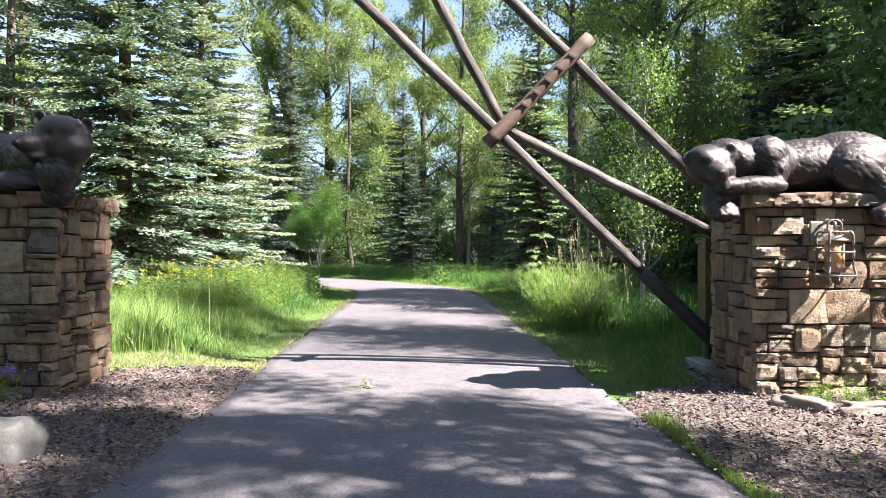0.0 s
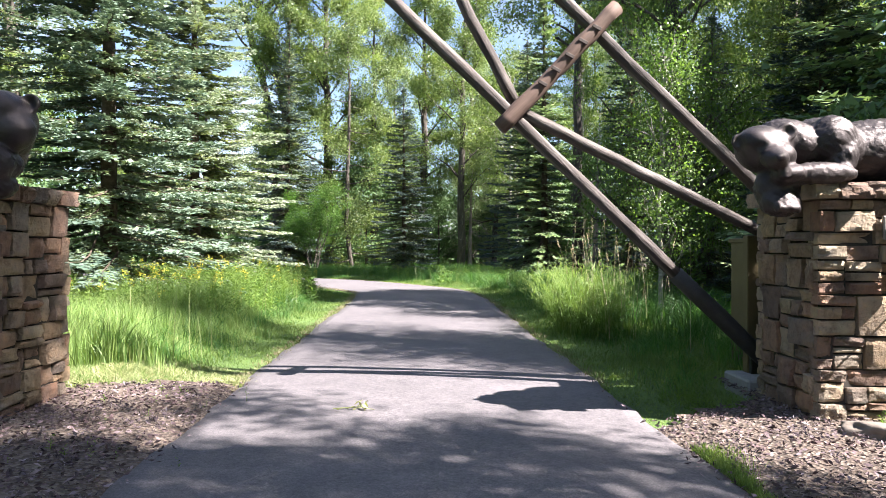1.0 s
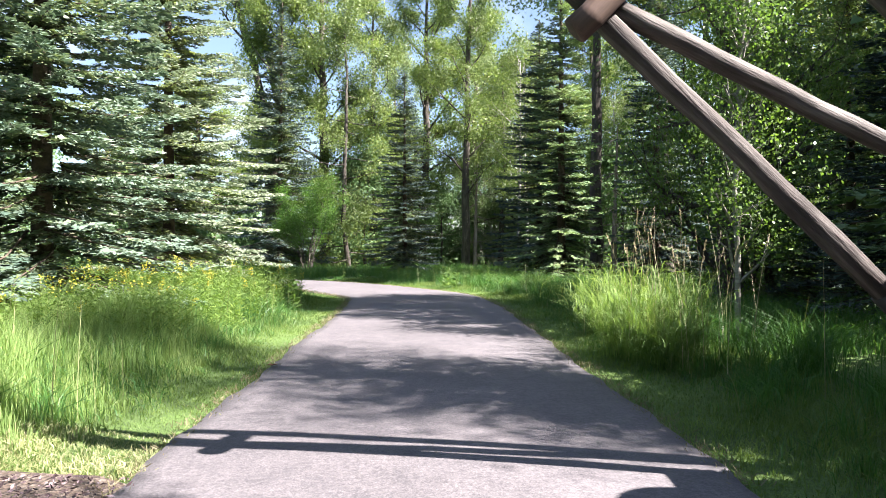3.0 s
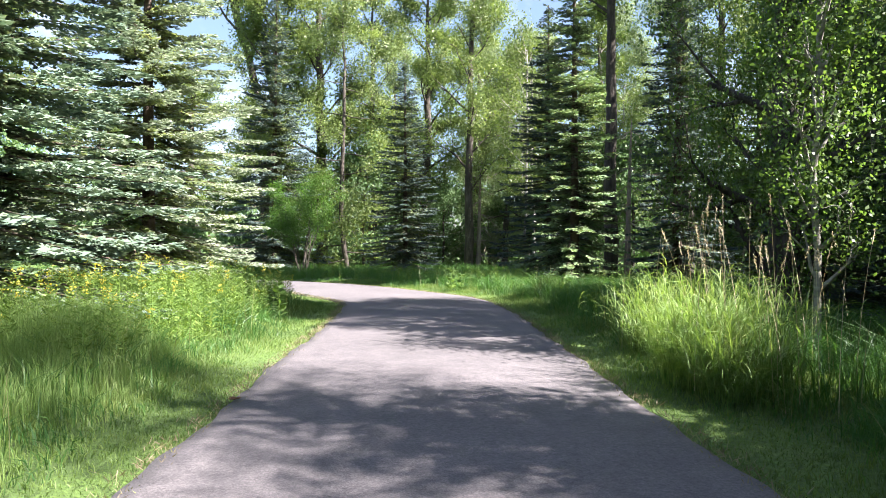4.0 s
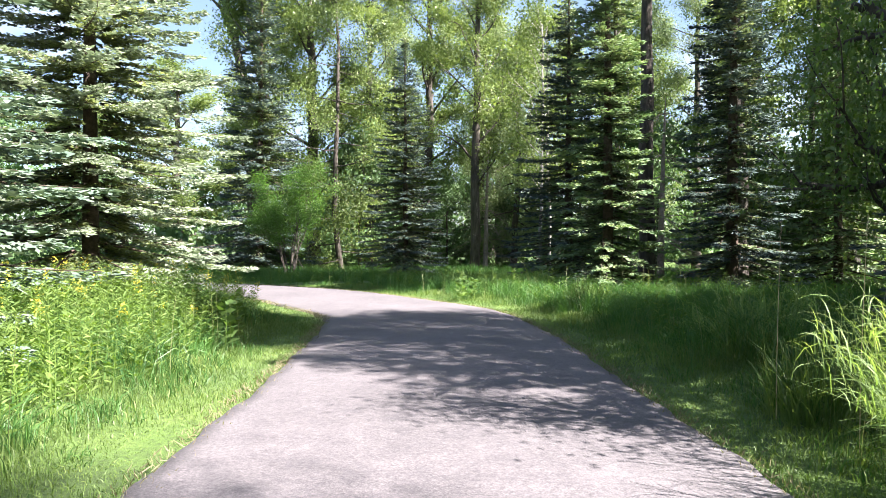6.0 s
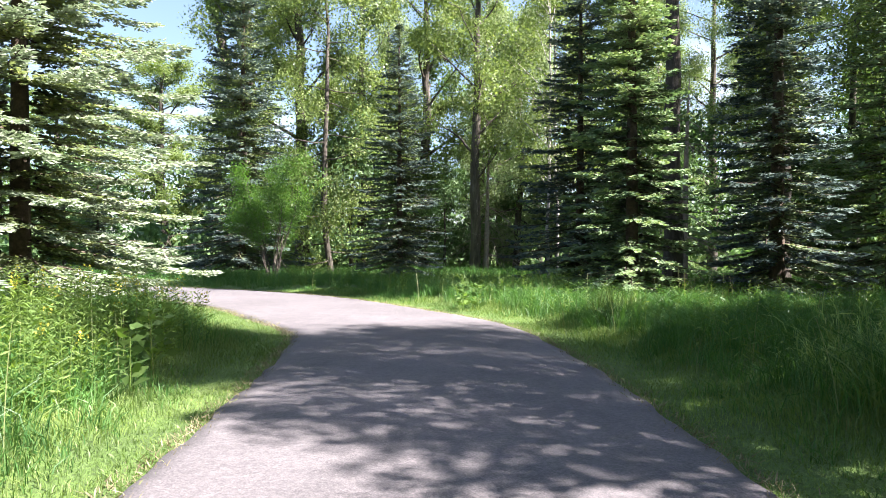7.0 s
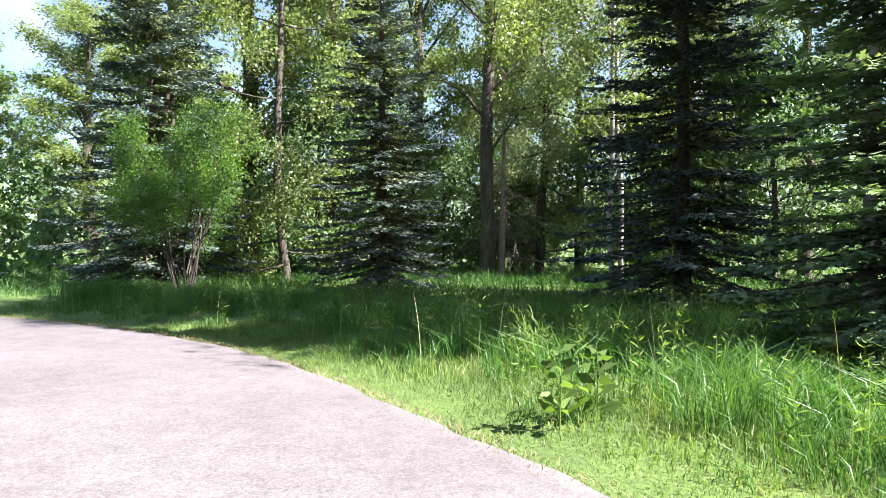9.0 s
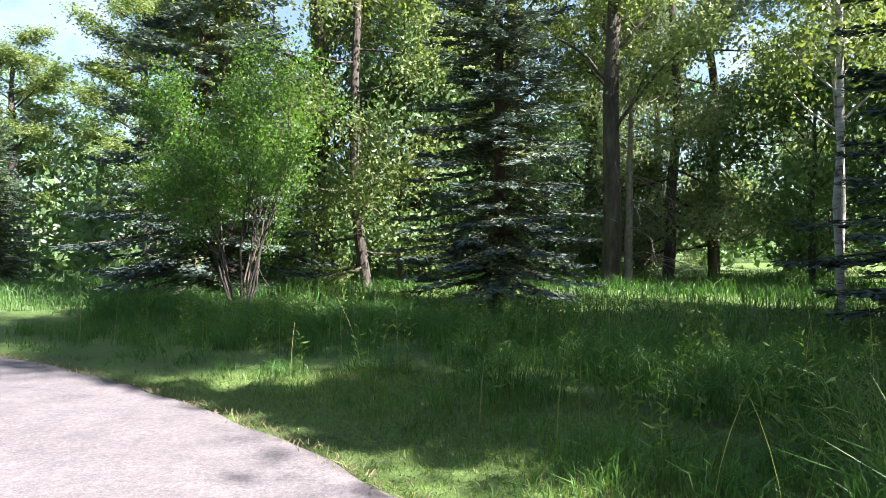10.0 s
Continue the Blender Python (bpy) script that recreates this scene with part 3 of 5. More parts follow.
def bear_right():
    """Lies along the pillar's top, chin on a forepaw over the corner."""
    L = [((1.05, 0.5, 0.33), (0.7, 0.4, 0.3), (0, -4, 0)),          # trunk
         ((1.45, 0.48, 0.36), (0.5, 0.44, 0.34), (0, 0, 0)),        # rump
         ((1.75, 0.5, 0.3), (0.3, 0.4, 0.32), (0, 0, 0)),
         ((0.55, 0.42, 0.34), (0.36, 0.36, 0.29), (0, 8, 0)),       # withers
         ((0.5, 0.16, 0.4), (0.2, 0.17, 0.21), (0, 10, 0)),         # near shoulder
         ((0.56, 0.1, 0.24), (0.12, 0.12, 0.19), (0, 14, 0)),       # upper arm
         ((0.2, 0.28, 0.38), (0.3, 0.25, 0.2), (0, 22, 0)),         # neck
         ((-0.1, 0.14, 0.31), (0.24, 0.22, 0.2), (0, 24, 0)),       # head
         ((-0.16, 0.06, 0.34), (0.18, 0.16, 0.13), (0, 24, 0)),     # brow
         ((-0.06, -0.02, 0.24), (0.16, 0.13, 0.12), (0, 10, 0)),    # cheeks
         ((-0.13, -0.13, 0.2), (0.1, 0.13, 0.09), (12, 0, 14)),     # muzzle
         ((-0.14, -0.25, 0.19), (0.05, 0.035, 0.04), (0, 0, 14)),   # nose
         ((0.04, 0.0, 0.44), (0.085, 0.045, 0.085), (-8, 12, -20)),  # near ear
         ((-0.32, 0.1, 0.37), (0.075, 0.045, 0.075), (0, -45, 20)),  # far ear
         ((0.3, -0.02, 0.09), (0.32, 0.11, 0.095), (0, 0, 0)),      # forearm along the cap
         ((0.02, -0.06, 0.08), (0.14, 0.12, 0.085), (0, -8, 0)),    # paw under the chin
         ((0.0, 0.1, -0.02), (0.19, 0.14, 0.2), (0, 0, 0)),         # other forearm hanging over the corner
         ((0.0, 0.04, -0.15), (0.17, 0.13, 0.12), (0, 0, 0)),
         ((1.4, 0.12, 0.26), (0.32, 0.18, 0.27), (0, 18, 0)),       # thigh
         ((1.6, 0.03, 0.02), (0.16, 0.13, 0.28), (0, -12, 0)),      # hanging hind leg
         ((1.54, -0.05, -0.2), (0.16, 0.14, 0.1), (0, 0, 0)),       # hind paw
         ((2.05, 0.52, 0.34), (0.1, 0.1, 0.12), (0, 0, 0))]         # tail
    L += [((-0.08 + 0.055 * k, -0.08, -0.2), (0.028, 0.05, 0.045), (0, 0, 0)) for k in range(4)]
    L += [((-0.07, -0.17 + 0.0 * k, 0.05 + 0.03 * k), (0.05, 0.04, 0.02), (0, 0, 0)) for k in range(3)]
    L += [((1.45 + 0.06 * k, -0.18, -0.24), (0.03, 0.05, 0.035), (0, 0, 0)) for k in range(4)]
    dents = [((0.04, -0.06, 0.44), 0.06, (0.0, 0.05, 0)), ((-0.33, 0.04, 0.37), 0.05, (0.0, 0.04, 0)),
             ((-0.23, -0.08, 0.3), 0.03, (0.0, 0.02, 0.0)), ((-0.05, -0.13, 0.32), 0.03, (0.0, 0.02, 0.0))]
    return blob_mesh("bear_statue", L, M_BRONZE, dents, (-0.12, 0.0, 0.27))


def bear_left():
    """Lies back along the pillar, its face to the drive, chin on a paw over the corner."""
    L = [((-0.9, 0.5, 0.34), (0.7, 0.42, 0.34), (0, 0, 0)),
         ((-1.35, 0.5, 0.36), (0.4, 0.42, 0.37), (0, 0, 0)),
         ((-0.42, 0.4, 0.36), (0.42, 0.36, 0.33), (0, 0, 0)),
         ((-0.3, 0.1, 0.34), (0.24, 0.2, 0.26), (0, 0, 0)),         # shoulder
         ((-0.02, 0.1, 0.42), (0.27, 0.25, 0.22), (0, 0, 0)),       # neck
         ((0.14, -0.1, 0.5), (0.27, 0.25, 0.255), (-8, 14, 0)),     # head
         ((0.17, -0.2, 0.6), (0.19, 0.15, 0.14), (0, 14, 0)),       # forehead
         ((0.24, -0.16, 0.42), (0.2, 0.17, 0.17), (0, 0, 0)),       # far cheek
         ((0.02, -0.2, 0.4), (0.16, 0.16, 0.13), (0, 0, 0)),        # near cheek
         ((-0.02, -0.33, 0.44), (0.105, 0.15, 0.1), (-4, 0, -24)),  # muzzle
         ((-0.08, -0.46, 0.44), (0.055, 0.035, 0.04), (0, 0, -24)),  # nose
         ((0.02, -0.28, 0.33), (0.1, 0.11, 0.06), (0, 0, -20)),     # jaw
         ((-0.1, -0.08, 0.73), (0.085, 0.045, 0.09), (4, -22, 0)),  # ears
         ((0.37, -0.1, 0.65), (0.085, 0.045, 0.09), (4, 38, 0)),
         ((-0.42, -0.02, 0.11), (0.36, 0.13, 0.11), (0, 0, 0)),     # forearm on the cap
         ((0.14, -0.16, 0.16), (0.2, 0.16, 0.14), (0, 10, 0)),      # chest and paw
         ((0.18, -0.28, 0.14), (0.17, 0.13, 0.16), (0, 0, 0)),      # hanging paw
         ((0.16, -0.2, -0.03), (0.16, 0.13, 0.11), (0, 0, 0)),
         ((-1.3, 0.1, 0.18), (0.34, 0.17, 0.22), (0, 0, 0)),
         ((-1.75, 0.5, 0.3), (0.1, 0.1, 0.12), (0, 0, 0))]
    L += [((0.08 + 0.065 * k, -0.39, 0.2 - 0.012 * k), (0.03, 0.035, 0.08), (0, 0, 0)) for k in range(4)]
    dents = [((-0.1, -0.13, 0.73), 0.055, (0, 0.06, 0)), ((0.37, -0.15, 0.65), 0.055, (0, 0.06, 0)),
             ((-0.06, -0.28, 0.55), 0.03, (0, 0.025, 0)), ((0.14, -0.35, 0.53), 0.032, (0, 0.028, 0))]
    return blob_mesh("bear_statue", L, M_BRONZE, dents, (0.2, -0.2, 0.45))


b = new("bear_statue", bear_right())
b.location = (RX0 - 0.32, RY0 - 0.04, PT - 0.02)
tagged(b, "dark bronze bear lying along the sunlit stone pillar", "statue", "bear statues")
b = new("bear_statue", bear_left())
b.location = (LX1, LY0, PT - 0.02)
tagged(b, "dark bronze bear resting its chin on the shaded pillar", "statue", "bear statues")


# ---- the lifting log gate ----
GX, GY, GZ, GA = 3.32, 8.12, 0.33, radians(44)


def gate_place(u, v, back=0.0):
    return Vector((GX - u * math.cos(GA) + v * math.sin(GA), GY + back, GZ + u * math.sin(GA) + v * math.cos(GA)))


def log(name, parent, a, c, r0, r1, mat, rng, rings=14, label=""):
    """An uneven round pole, its length along its own x axis."""
    a, c = Vector(a), Vector(c)
    n = (c - a).length
    t = np.linspace(0, 1, rings)
    pts = np.stack([t * n, rng.normal(0, 0.004, rings), rng.normal(0, 0.004, rings)], 1)
    rad = (r0 + (r1 - r0) * t) * (1 + rng.normal(0, 0.025, rings))
    v, f, caps = tube(pts, rad, 14)
    me = mesh_np(name, v, [f, np.array([caps[0]]), np.array([caps[1]])], mat, True)
    ob = child(name, me, parent, label)
    ob.matrix_basis = Matrix.Translation(a) @ (c - a).to_track_quat('X', 'Z').to_matrix().to_4x4()
    return ob


def build_gate():
    rng = np.random.default_rng(8)
    g = new("lifting_gate")
    tagged(g, "raised gate of weathered round logs with two timber crosspieces", "gate")
    G = gate_place
    log("pole", g, G(1.27, 0), G(7.15, 0), 0.072, 0.066, M_LOG, rng)
    log("sleeve", g, G(-0.35, 0), G(1.3, 0), 0.085, 0.085, M_SLEEVE, rng, 6, "black protective sleeve on the lowest pole")
    log("pole", g, G(0.75, 1.25), G(7.15, 1.25), 0.072, 0.066, M_LOG, rng)
    log("pole", g, G(3.62, 0.1, 0.02), G(0.85, 0.98, 0.02), 0.068, 0.06, M_LOG, rng)
    log("pole", g, G(3.75, 0.12, 0.03), G(6.95, 1.18, 0.03), 0.066, 0.06, M_LOG, rng)
    mid = log("crosspiece", g, G(3.69, -0.2, -0.1), G(3.69, 1.55, -0.1), 0.085, 0.08, M_LOGRED, rng, 14, "reddish brown timber crosspiece with carved bars")
    log("crosspiece", g, G(7.02, -0.15, -0.1), G(7.02, 1.62, -0.1), 0.09, 0.085, M_LOGRED, rng, 14, "reddish brown timber crosspiece")
    for k in range(5):
        v = 0.42 + 0.2 * k
        p = G(3.69, v, -0.182)
        bm = box_bm(0.035, 0.02, 0.1, bevel=0.004)
        ob = part("bar", bm, M_BAR, g)
        ob.matrix_basis = Matrix.Translation(p) @ Matrix.Rotation(-GA - 0.3 + math.pi, 4, 'Y')
    # hinge post and its footing
    post = new("gate_post")
    post.location = (3.27, 8.33, 0)
    tagged(post, "dark steel gate post standing on a concrete footing", "gate post")
    part("post", box_bm(0.12, 0.12, 1.64, (0, 0, 0.82), 0.01), M_BOX, post)
    part("hinge_plate", box_bm(0.3, 0.06, 0.4, (0.1, -0.1, 0.33), 0.01), M_STEEL, post)
    part("footing", box_bm(0.5, 0.6, 0.22, (0.0, -0.2, 0.05), 0.02), M_CONC, post, "grey concrete footing")


def build_box():
    b = new("gate_operator_cabinet")
    b.location = (4.13, 9.6, 0)
    tagged(b, "olive brown metal gate operator cabinet standing in grass", "metal cabinet")
    part("body", box_bm(0.75, 0.75, 1.55, (0, 0, 0.8), 0.015, 2), M_BOX, b)
    part("lid", box_bm(0.8, 0.8, 0.06, (0, 0, 1.6), 0.012, 2), M_BOX, b)
    part("door", box_bm(0.66, 0.02, 1.35, (0, -0.386, 0.82), 0.006), M_BOX, b)
    part("handle", box_bm(0.025, 0.03, 0.14, (-0.25, -0.405, 0.95), 0.006), M_STEEL, b, "dark recessed handle")
    for z in (1.36, 1.44):
        part("label", box_bm(0.1, 0.006, 0.06, (-0.12, -0.4, z)), M_BAR, b, "small dark printed label")
    part("plinth", box_bm(0.72, 0.72, 0.12, (0, 0, 0.0), 0.01), M_STEEL, b)


build_gate()
build_box()


# ---- trees ----
def sprigs(root, axis, length, width, lift, rng, out):
    """Needle sprigs: small folded kites along twigs, normals eased towards the bough's upper side."""
    axis = axis / (np.linalg.norm(axis, axis=1)[:, None] + 1e-9)
    side = np.cross(axis, lift + rng.normal(0, 0.42, axis.shape))
    side /= np.linalg.norm(side, axis=1)[:, None] + 1e-9
    nor = np.cross(side, axis)
    nor *= np.sign((nor * (lift + 0.5 * out)).sum(1))[:, None]
    side = np.cross(axis, nor)
    ln, w = length[:, None], width[:, None]
    v = np.stack([root, root + axis * ln * 0.42 - side * w - nor * w * 0.35, root + axis * ln, root + axis * ln * 0.42 + side * w - nor * w * 0.35], 1)
    n = nor * 0.6 + lift * 0.45 + out * 0.4
    n /= np.linalg.norm(n, axis=1)[:, None] + 1e-9
    o = np.arange(len(root))[:, None] * 4
    f = np.concatenate([o + np.array([0, 2, 1]), o + np.array([0, 3, 2])])
    flip = (np.cross(v[:, 2] - v[:, 0], v[:, 1] - v[:, 0]) * nor).sum(1) < 0
    f[np.tile(flip, 2)] = f[np.tile(flip, 2)][:, ::-1]
    return v.reshape(-1, 3), f, np.repeat(n, 4, axis=0)


def conifer_meshes(H, R, seed, whorl=0.5, per=9, base=0.5, mats=None, droop=0.14, sprig=0.17, density=1.0, power=0.85, uneven=0.3, tiers=4, rise=0.45):
    """A spruce: a trunk, and boughs that are flat fans of side twigs set with needle sprigs, paler towards the tips."""
    rng = np.random.default_rng(seed)
    t = np.linspace(0, 1, 12)
    lean = rng.normal(0, 0.15, 2)
    trunk = np.stack([lean[0] * t * t, lean[1] * t * t, t * H], 1)
    tv, tf, _ = tube(trunk, 0.02 + 0.013 * H * (1 - t) ** 0.9, 9)
    roots, axes, lens, outer, outs, lines = [], [], [], [], [], []
    h = base
    while h < H - 0.12:
        f = h / H
        L0 = R * (1 - f) ** power * (0.6 + 0.4 * min(1, (f + 0.02) / 0.1))
        n = max(4, int(per * (0.55 + 0.45 * (1 - f))))
        off = rng.uniform(0, 6.28)
        for k in range(n):
            az = off + 6.283 * k / n + rng.normal(0, 0.22)
            L = max(0.14, L0 * rng.uniform(0.62, 1.15))
            z0 = h + rng.normal(0, whorl * uneven)
            m = max(3, int(L / 0.17 * density))
            s = np.linspace(0.1, 1, m)
            up = rise * (f - 0.35)
            dr = droop * rng.uniform(0.4, 1.5) * (1 - 0.6 * f)
            rad = s * L
            z = z0 + rad * up - dr * L * (s ** 1.2) * 1.2 + dr * L * 0.8 * s ** 3
            sway = 0.07 * L * np.sin(3 * s + rng.uniform(0, 6))
            ca, sa = math.cos(az), math.sin(az)
            px = np.stack([rad * ca - sway * sa + lean[0] * f * f, rad * sa + sway * ca + lean[1] * f * f, z], 1)
            if L > 0.6:
                q = px[:: max(1, m // 4)]
                lines.append((q, np.linspace(0.012 + 0.006 * L, 0.004, len(q))))
            tang = np.array([ca, sa, up - 0.1])
            lat = np.array([-sa, ca, 0.0])
            for sgn in (-1, 1):
                tl = (0.08 + 0.3 * L * (s * (1.02 - s)) ** 0.7) * rng.uniform(0.6, 1.25, m)
                d = tang[None] * rng.uniform(0.5, 0.9, (m, 1)) + sgn * lat[None] * rng.uniform(0.55, 1.0, (m, 1)) + rng.normal(0, 0.12, (m, 3)) * [1, 1, 0.7]
                d /= np.linalg.norm(d, axis=1)[:, None]
                for q in range(tiers + 1):
                    u = (q + rng.uniform(0.1, 0.9, m)) / (tiers + 1)
                    p = px + d * (tl * u)[:, None]
                    p[:, 2] -= 0.12 * tl * u + rng.uniform(-0.02, 0.04, m)
                    fork = rng.choice((-1.0, 1.0), m)[:, None] * (0.2 if q == tiers else 0.75)
                    e = d + fork * np.cross(d, [0, 0, 1.0]) + 0.25 * tang[None] + rng.normal(0, 0.14, (m, 3))
                    roots.append(p)
                    axes.append(e)
                    lens.append(np.minimum(sprig, 0.06 + 0.5 * tl) * rng.uniform(0.75, 1.35, m))
                    outer.append(s + 0.35 * u + rng.normal(0, 0.14, m) > 0.62)
                    outs.append(np.tile([ca, sa, 0.0], (m, 1)))
        h += whorl * (0.6 + 0.4 * (1 - f)) * rng.uniform(0.85, 1.15)
    ln = np.concatenate(lens)
    v, f, nrm = sprigs(np.concatenate(roots), np.concatenate(axes), ln, ln * rng.uniform(0.15, 0.28, len(ln)), np.array([0.0, 0.0, 1.0]), rng, np.concatenate(outs))
    lv, lf = tubes(lines, 4)
    crown = mesh_np("crown", v, f, mats[0], True, nrm)
    crown.materials.append(mats[1])
    crown.polygons.foreach_set("material_index", np.tile(np.where(np.concatenate(outer), 0, 1), 2).astype(np.int32))
    return (mesh_np("trunk", np.concatenate([tv, lv]), np.concatenate([tf, lf + len(tv)]), M_BARKC, True), crown)


def conifer(meshes, x, y, label, turn=0.0, scale=1.0, tall=1.0):
    t = new("spruce_tree")
    t.matrix_basis = Matrix.Translation((x, y, -0.03)) @ Matrix.Rotation(turn, 4, 'Z') @ Matrix.Diagonal((scale, scale, scale * tall, 1))
    tagged(t, label, "spruce", "spruces")
    child("trunk", meshes[0], t)
    child("crown", meshes[1], t)
    return t


def grow(rng, start, direction, length, radius, depth, lines, ends, spread=0.5, lift=0.15, split=3, keep=0.68):
    """Limbs that fork and thin out."""
    n = 4
    p = np.array(start, float)
    d = np.array(direction, float)
    pts, rad = [p.copy()], [radius]
    for k in range(n):
        d = d + rng.normal(0, 0.12, 3) + [0, 0, lift * 0.3]
        d /= np.linalg.norm(d)
        p = p + d * length / n
        pts.append(p.copy())
        rad.append(radius * (1 - 0.55 * (k + 1) / n))
        if depth <= 1:
            ends.append(p.copy())
    lines.append((np.array(pts), np.array(rad)))
    if depth <= 0:
        return
    for k in range(split):
        i = rng.integers(2, n + 1)
        nd = d + rng.normal(0, spread, 3) + [0, 0, lift]
        nd /= np.linalg.norm(nd)
        grow(rng, pts[i], nd, length * keep * rng.uniform(0.7, 1.15), rad[i] * 0.7, depth - 1, lines, ends, spread, lift, split, keep)


def broadleaf_meshes(H, crown_r, seed, leaves=14000, size=0.16, trunk_r=0.3, first=0.25, mat=None, bark=None, bend=0.8, clump=0.55, boughs=15, up=0.35, fine=False, wrap=0):
    """A tall leafy tree: a bending trunk, rising boughs, leaves in clumps at their ends."""
    rng = np.random.default_rng(seed)
    t = np.linspace(0, 1, 12)
    wob = np.cumsum(rng.normal(0, bend / 12, (12, 2)), axis=0)
    trunk = np.stack([wob[:, 0], wob[:, 1], t * H * 0.93], 1)
    lines, ends = [(trunk, trunk_r * (1 - t) ** 0.8 + 0.03)], []
    for k in range(boughs):
        f = first + (1 - first) * (k + rng.uniform(0, 0.9)) / boughs
        i = f * 11
        a, c = trunk[int(i)], trunk[min(11, int(i) + 1)]
        p = a + (c - a) * (i - int(i))
        az = k * 2.4 + rng.uniform(-0.5, 0.5)
        d = np.array([math.cos(az), math.sin(az), up + 0.5 * f])
        d /= np.linalg.norm(d)
        L = crown_r * (0.55 + 0.6 * math.sin(math.pi * min(1, (f - first) / (1 - first) * 0.8 + 0.2))) * rng.uniform(0.6, 1.0)
        grow(rng, p, d, L, max(0.03, trunk_r * 0.35 * (1 - 0.6 * f)), 2, lines, ends, 0.5, 0.1, 2)
    tv, tf = tubes(lines[1:], 4)
    bv, bf, _ = tube(*lines[0], 10)
    tf = np.concatenate([tf, bf + len(tv)])
    tv = np.concatenate([tv, bv])
    ends = np.array(ends)
    ends = ends[rng.random(len(ends)) < 0.85]
    c = ends[rng.integers(0, len(ends), leaves)] + rng.normal(0, clump, (leaves, 3)) * [1, 1, 0.8]
    if wrap:
        # shoots that clothe the trunk
        t = rng.uniform(0.04, 0.62, wrap)
        shoot = np.stack([np.interp(t, np.linspace(0, 1, 12), trunk[:, k]) for k in range(3)], 1)
        c = np.concatenate([c, shoot + rng.normal(0, 1, (wrap, 3)) * np.array([0.5, 0.5, 0.15]) * (0.55 + 0.45 * np.sin(t * 40))[:, None]])
        leaves += wrap
    ax = rng.normal(size=(leaves, 3)) + [0, 0, -0.5]
    make = leaf_quads if fine else leaf_tris
    v, f = make(c, ax, size * rng.uniform(0.6, 1.3, leaves), rng, 0.62 if fine else 0.85)
    axis = np.stack([np.interp(c[:, 2], trunk[:, 2], trunk[:, k]) for k in (0, 1)], 1)
    f, nrm = soft_normals(v, f, np.concatenate([c[:, :2] - axis, np.full((leaves, 1), 0.35)], 1) / crown_r, rng)
    return (mesh_np("trunk", tv, tf, bark or M_BARK, True), mesh_np("crown", v, f, mat or M_LEAF, True, nrm))


def broadleaf(meshes, x, y, label, turn=0.0, scale=1.0, tall=1.0, name="cottonwood_tree", cat="tree"):
    t = new(name)
    t.matrix_basis = Matrix.Translation((x, y, -0.03)) @ Matrix.Rotation(turn, 4, 'Z') @ Matrix.Diagonal((scale, scale, scale * tall, 1))
    tagged(t, label, cat, cat + "s")
    child("trunk", meshes[0], t)
    child("crown", meshes[1], t)
    return t


BLUE_A = conifer_meshes(16.5, 4.4, 31, 0.5, 12, 0.25, (M_BLUE, M_INNER), 0.14, 0.145, 1.7, 0.75, 0.5, 7)
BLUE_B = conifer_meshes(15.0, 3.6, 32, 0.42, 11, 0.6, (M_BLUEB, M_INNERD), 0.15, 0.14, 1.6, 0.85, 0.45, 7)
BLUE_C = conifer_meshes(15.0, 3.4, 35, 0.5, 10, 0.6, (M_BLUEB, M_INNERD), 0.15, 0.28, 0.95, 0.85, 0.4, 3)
GREEN_C = conifer_meshes(12.0, 3.3, 36, 0.42, 10, 0.4, (M_SPR, M_INNERD), 0.17, 0.28, 1.0, 0.72, 0.4, 3)
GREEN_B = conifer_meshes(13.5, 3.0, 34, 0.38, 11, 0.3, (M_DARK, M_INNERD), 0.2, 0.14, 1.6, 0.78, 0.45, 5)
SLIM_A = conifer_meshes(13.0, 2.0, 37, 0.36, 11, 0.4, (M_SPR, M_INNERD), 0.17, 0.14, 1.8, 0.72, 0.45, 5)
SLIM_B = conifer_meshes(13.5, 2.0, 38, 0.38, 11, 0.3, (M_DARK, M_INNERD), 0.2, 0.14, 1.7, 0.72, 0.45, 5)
blue, green = "tall blue spruce with pale silvery layered boughs", "dark green spruce with drooping layered boughs"
conifer(BLUE_A, -10.0, 28.0, blue + " in sun", 0.3)
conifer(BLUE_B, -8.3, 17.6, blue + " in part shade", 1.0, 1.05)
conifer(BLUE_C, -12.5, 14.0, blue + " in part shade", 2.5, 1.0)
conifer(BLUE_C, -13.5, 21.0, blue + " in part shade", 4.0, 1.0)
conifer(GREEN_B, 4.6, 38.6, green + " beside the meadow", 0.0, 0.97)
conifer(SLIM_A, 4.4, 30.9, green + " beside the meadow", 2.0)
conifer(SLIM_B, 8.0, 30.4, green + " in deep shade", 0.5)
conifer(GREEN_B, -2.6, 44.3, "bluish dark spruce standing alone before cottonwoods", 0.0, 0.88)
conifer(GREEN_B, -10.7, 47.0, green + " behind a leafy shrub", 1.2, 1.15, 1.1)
conifer(GREEN_C, 9.4, 14.2, green, 3.0, 1.15)
conifer(GREEN_C, 13.0, 17.5, green, 0.7, 0.95)
conifer(GREEN_C, 14.5, 25.5, green, 2.2, 1.0)
conifer(GREEN_C, 12.8, 33.2, green, 0.8, 0.9)
conifer(GREEN_C, 11.8, 38.5, green, 2.8, 1.0)
conifer(GREEN_B, -20.5, 52, green, 0.9, 0.5)

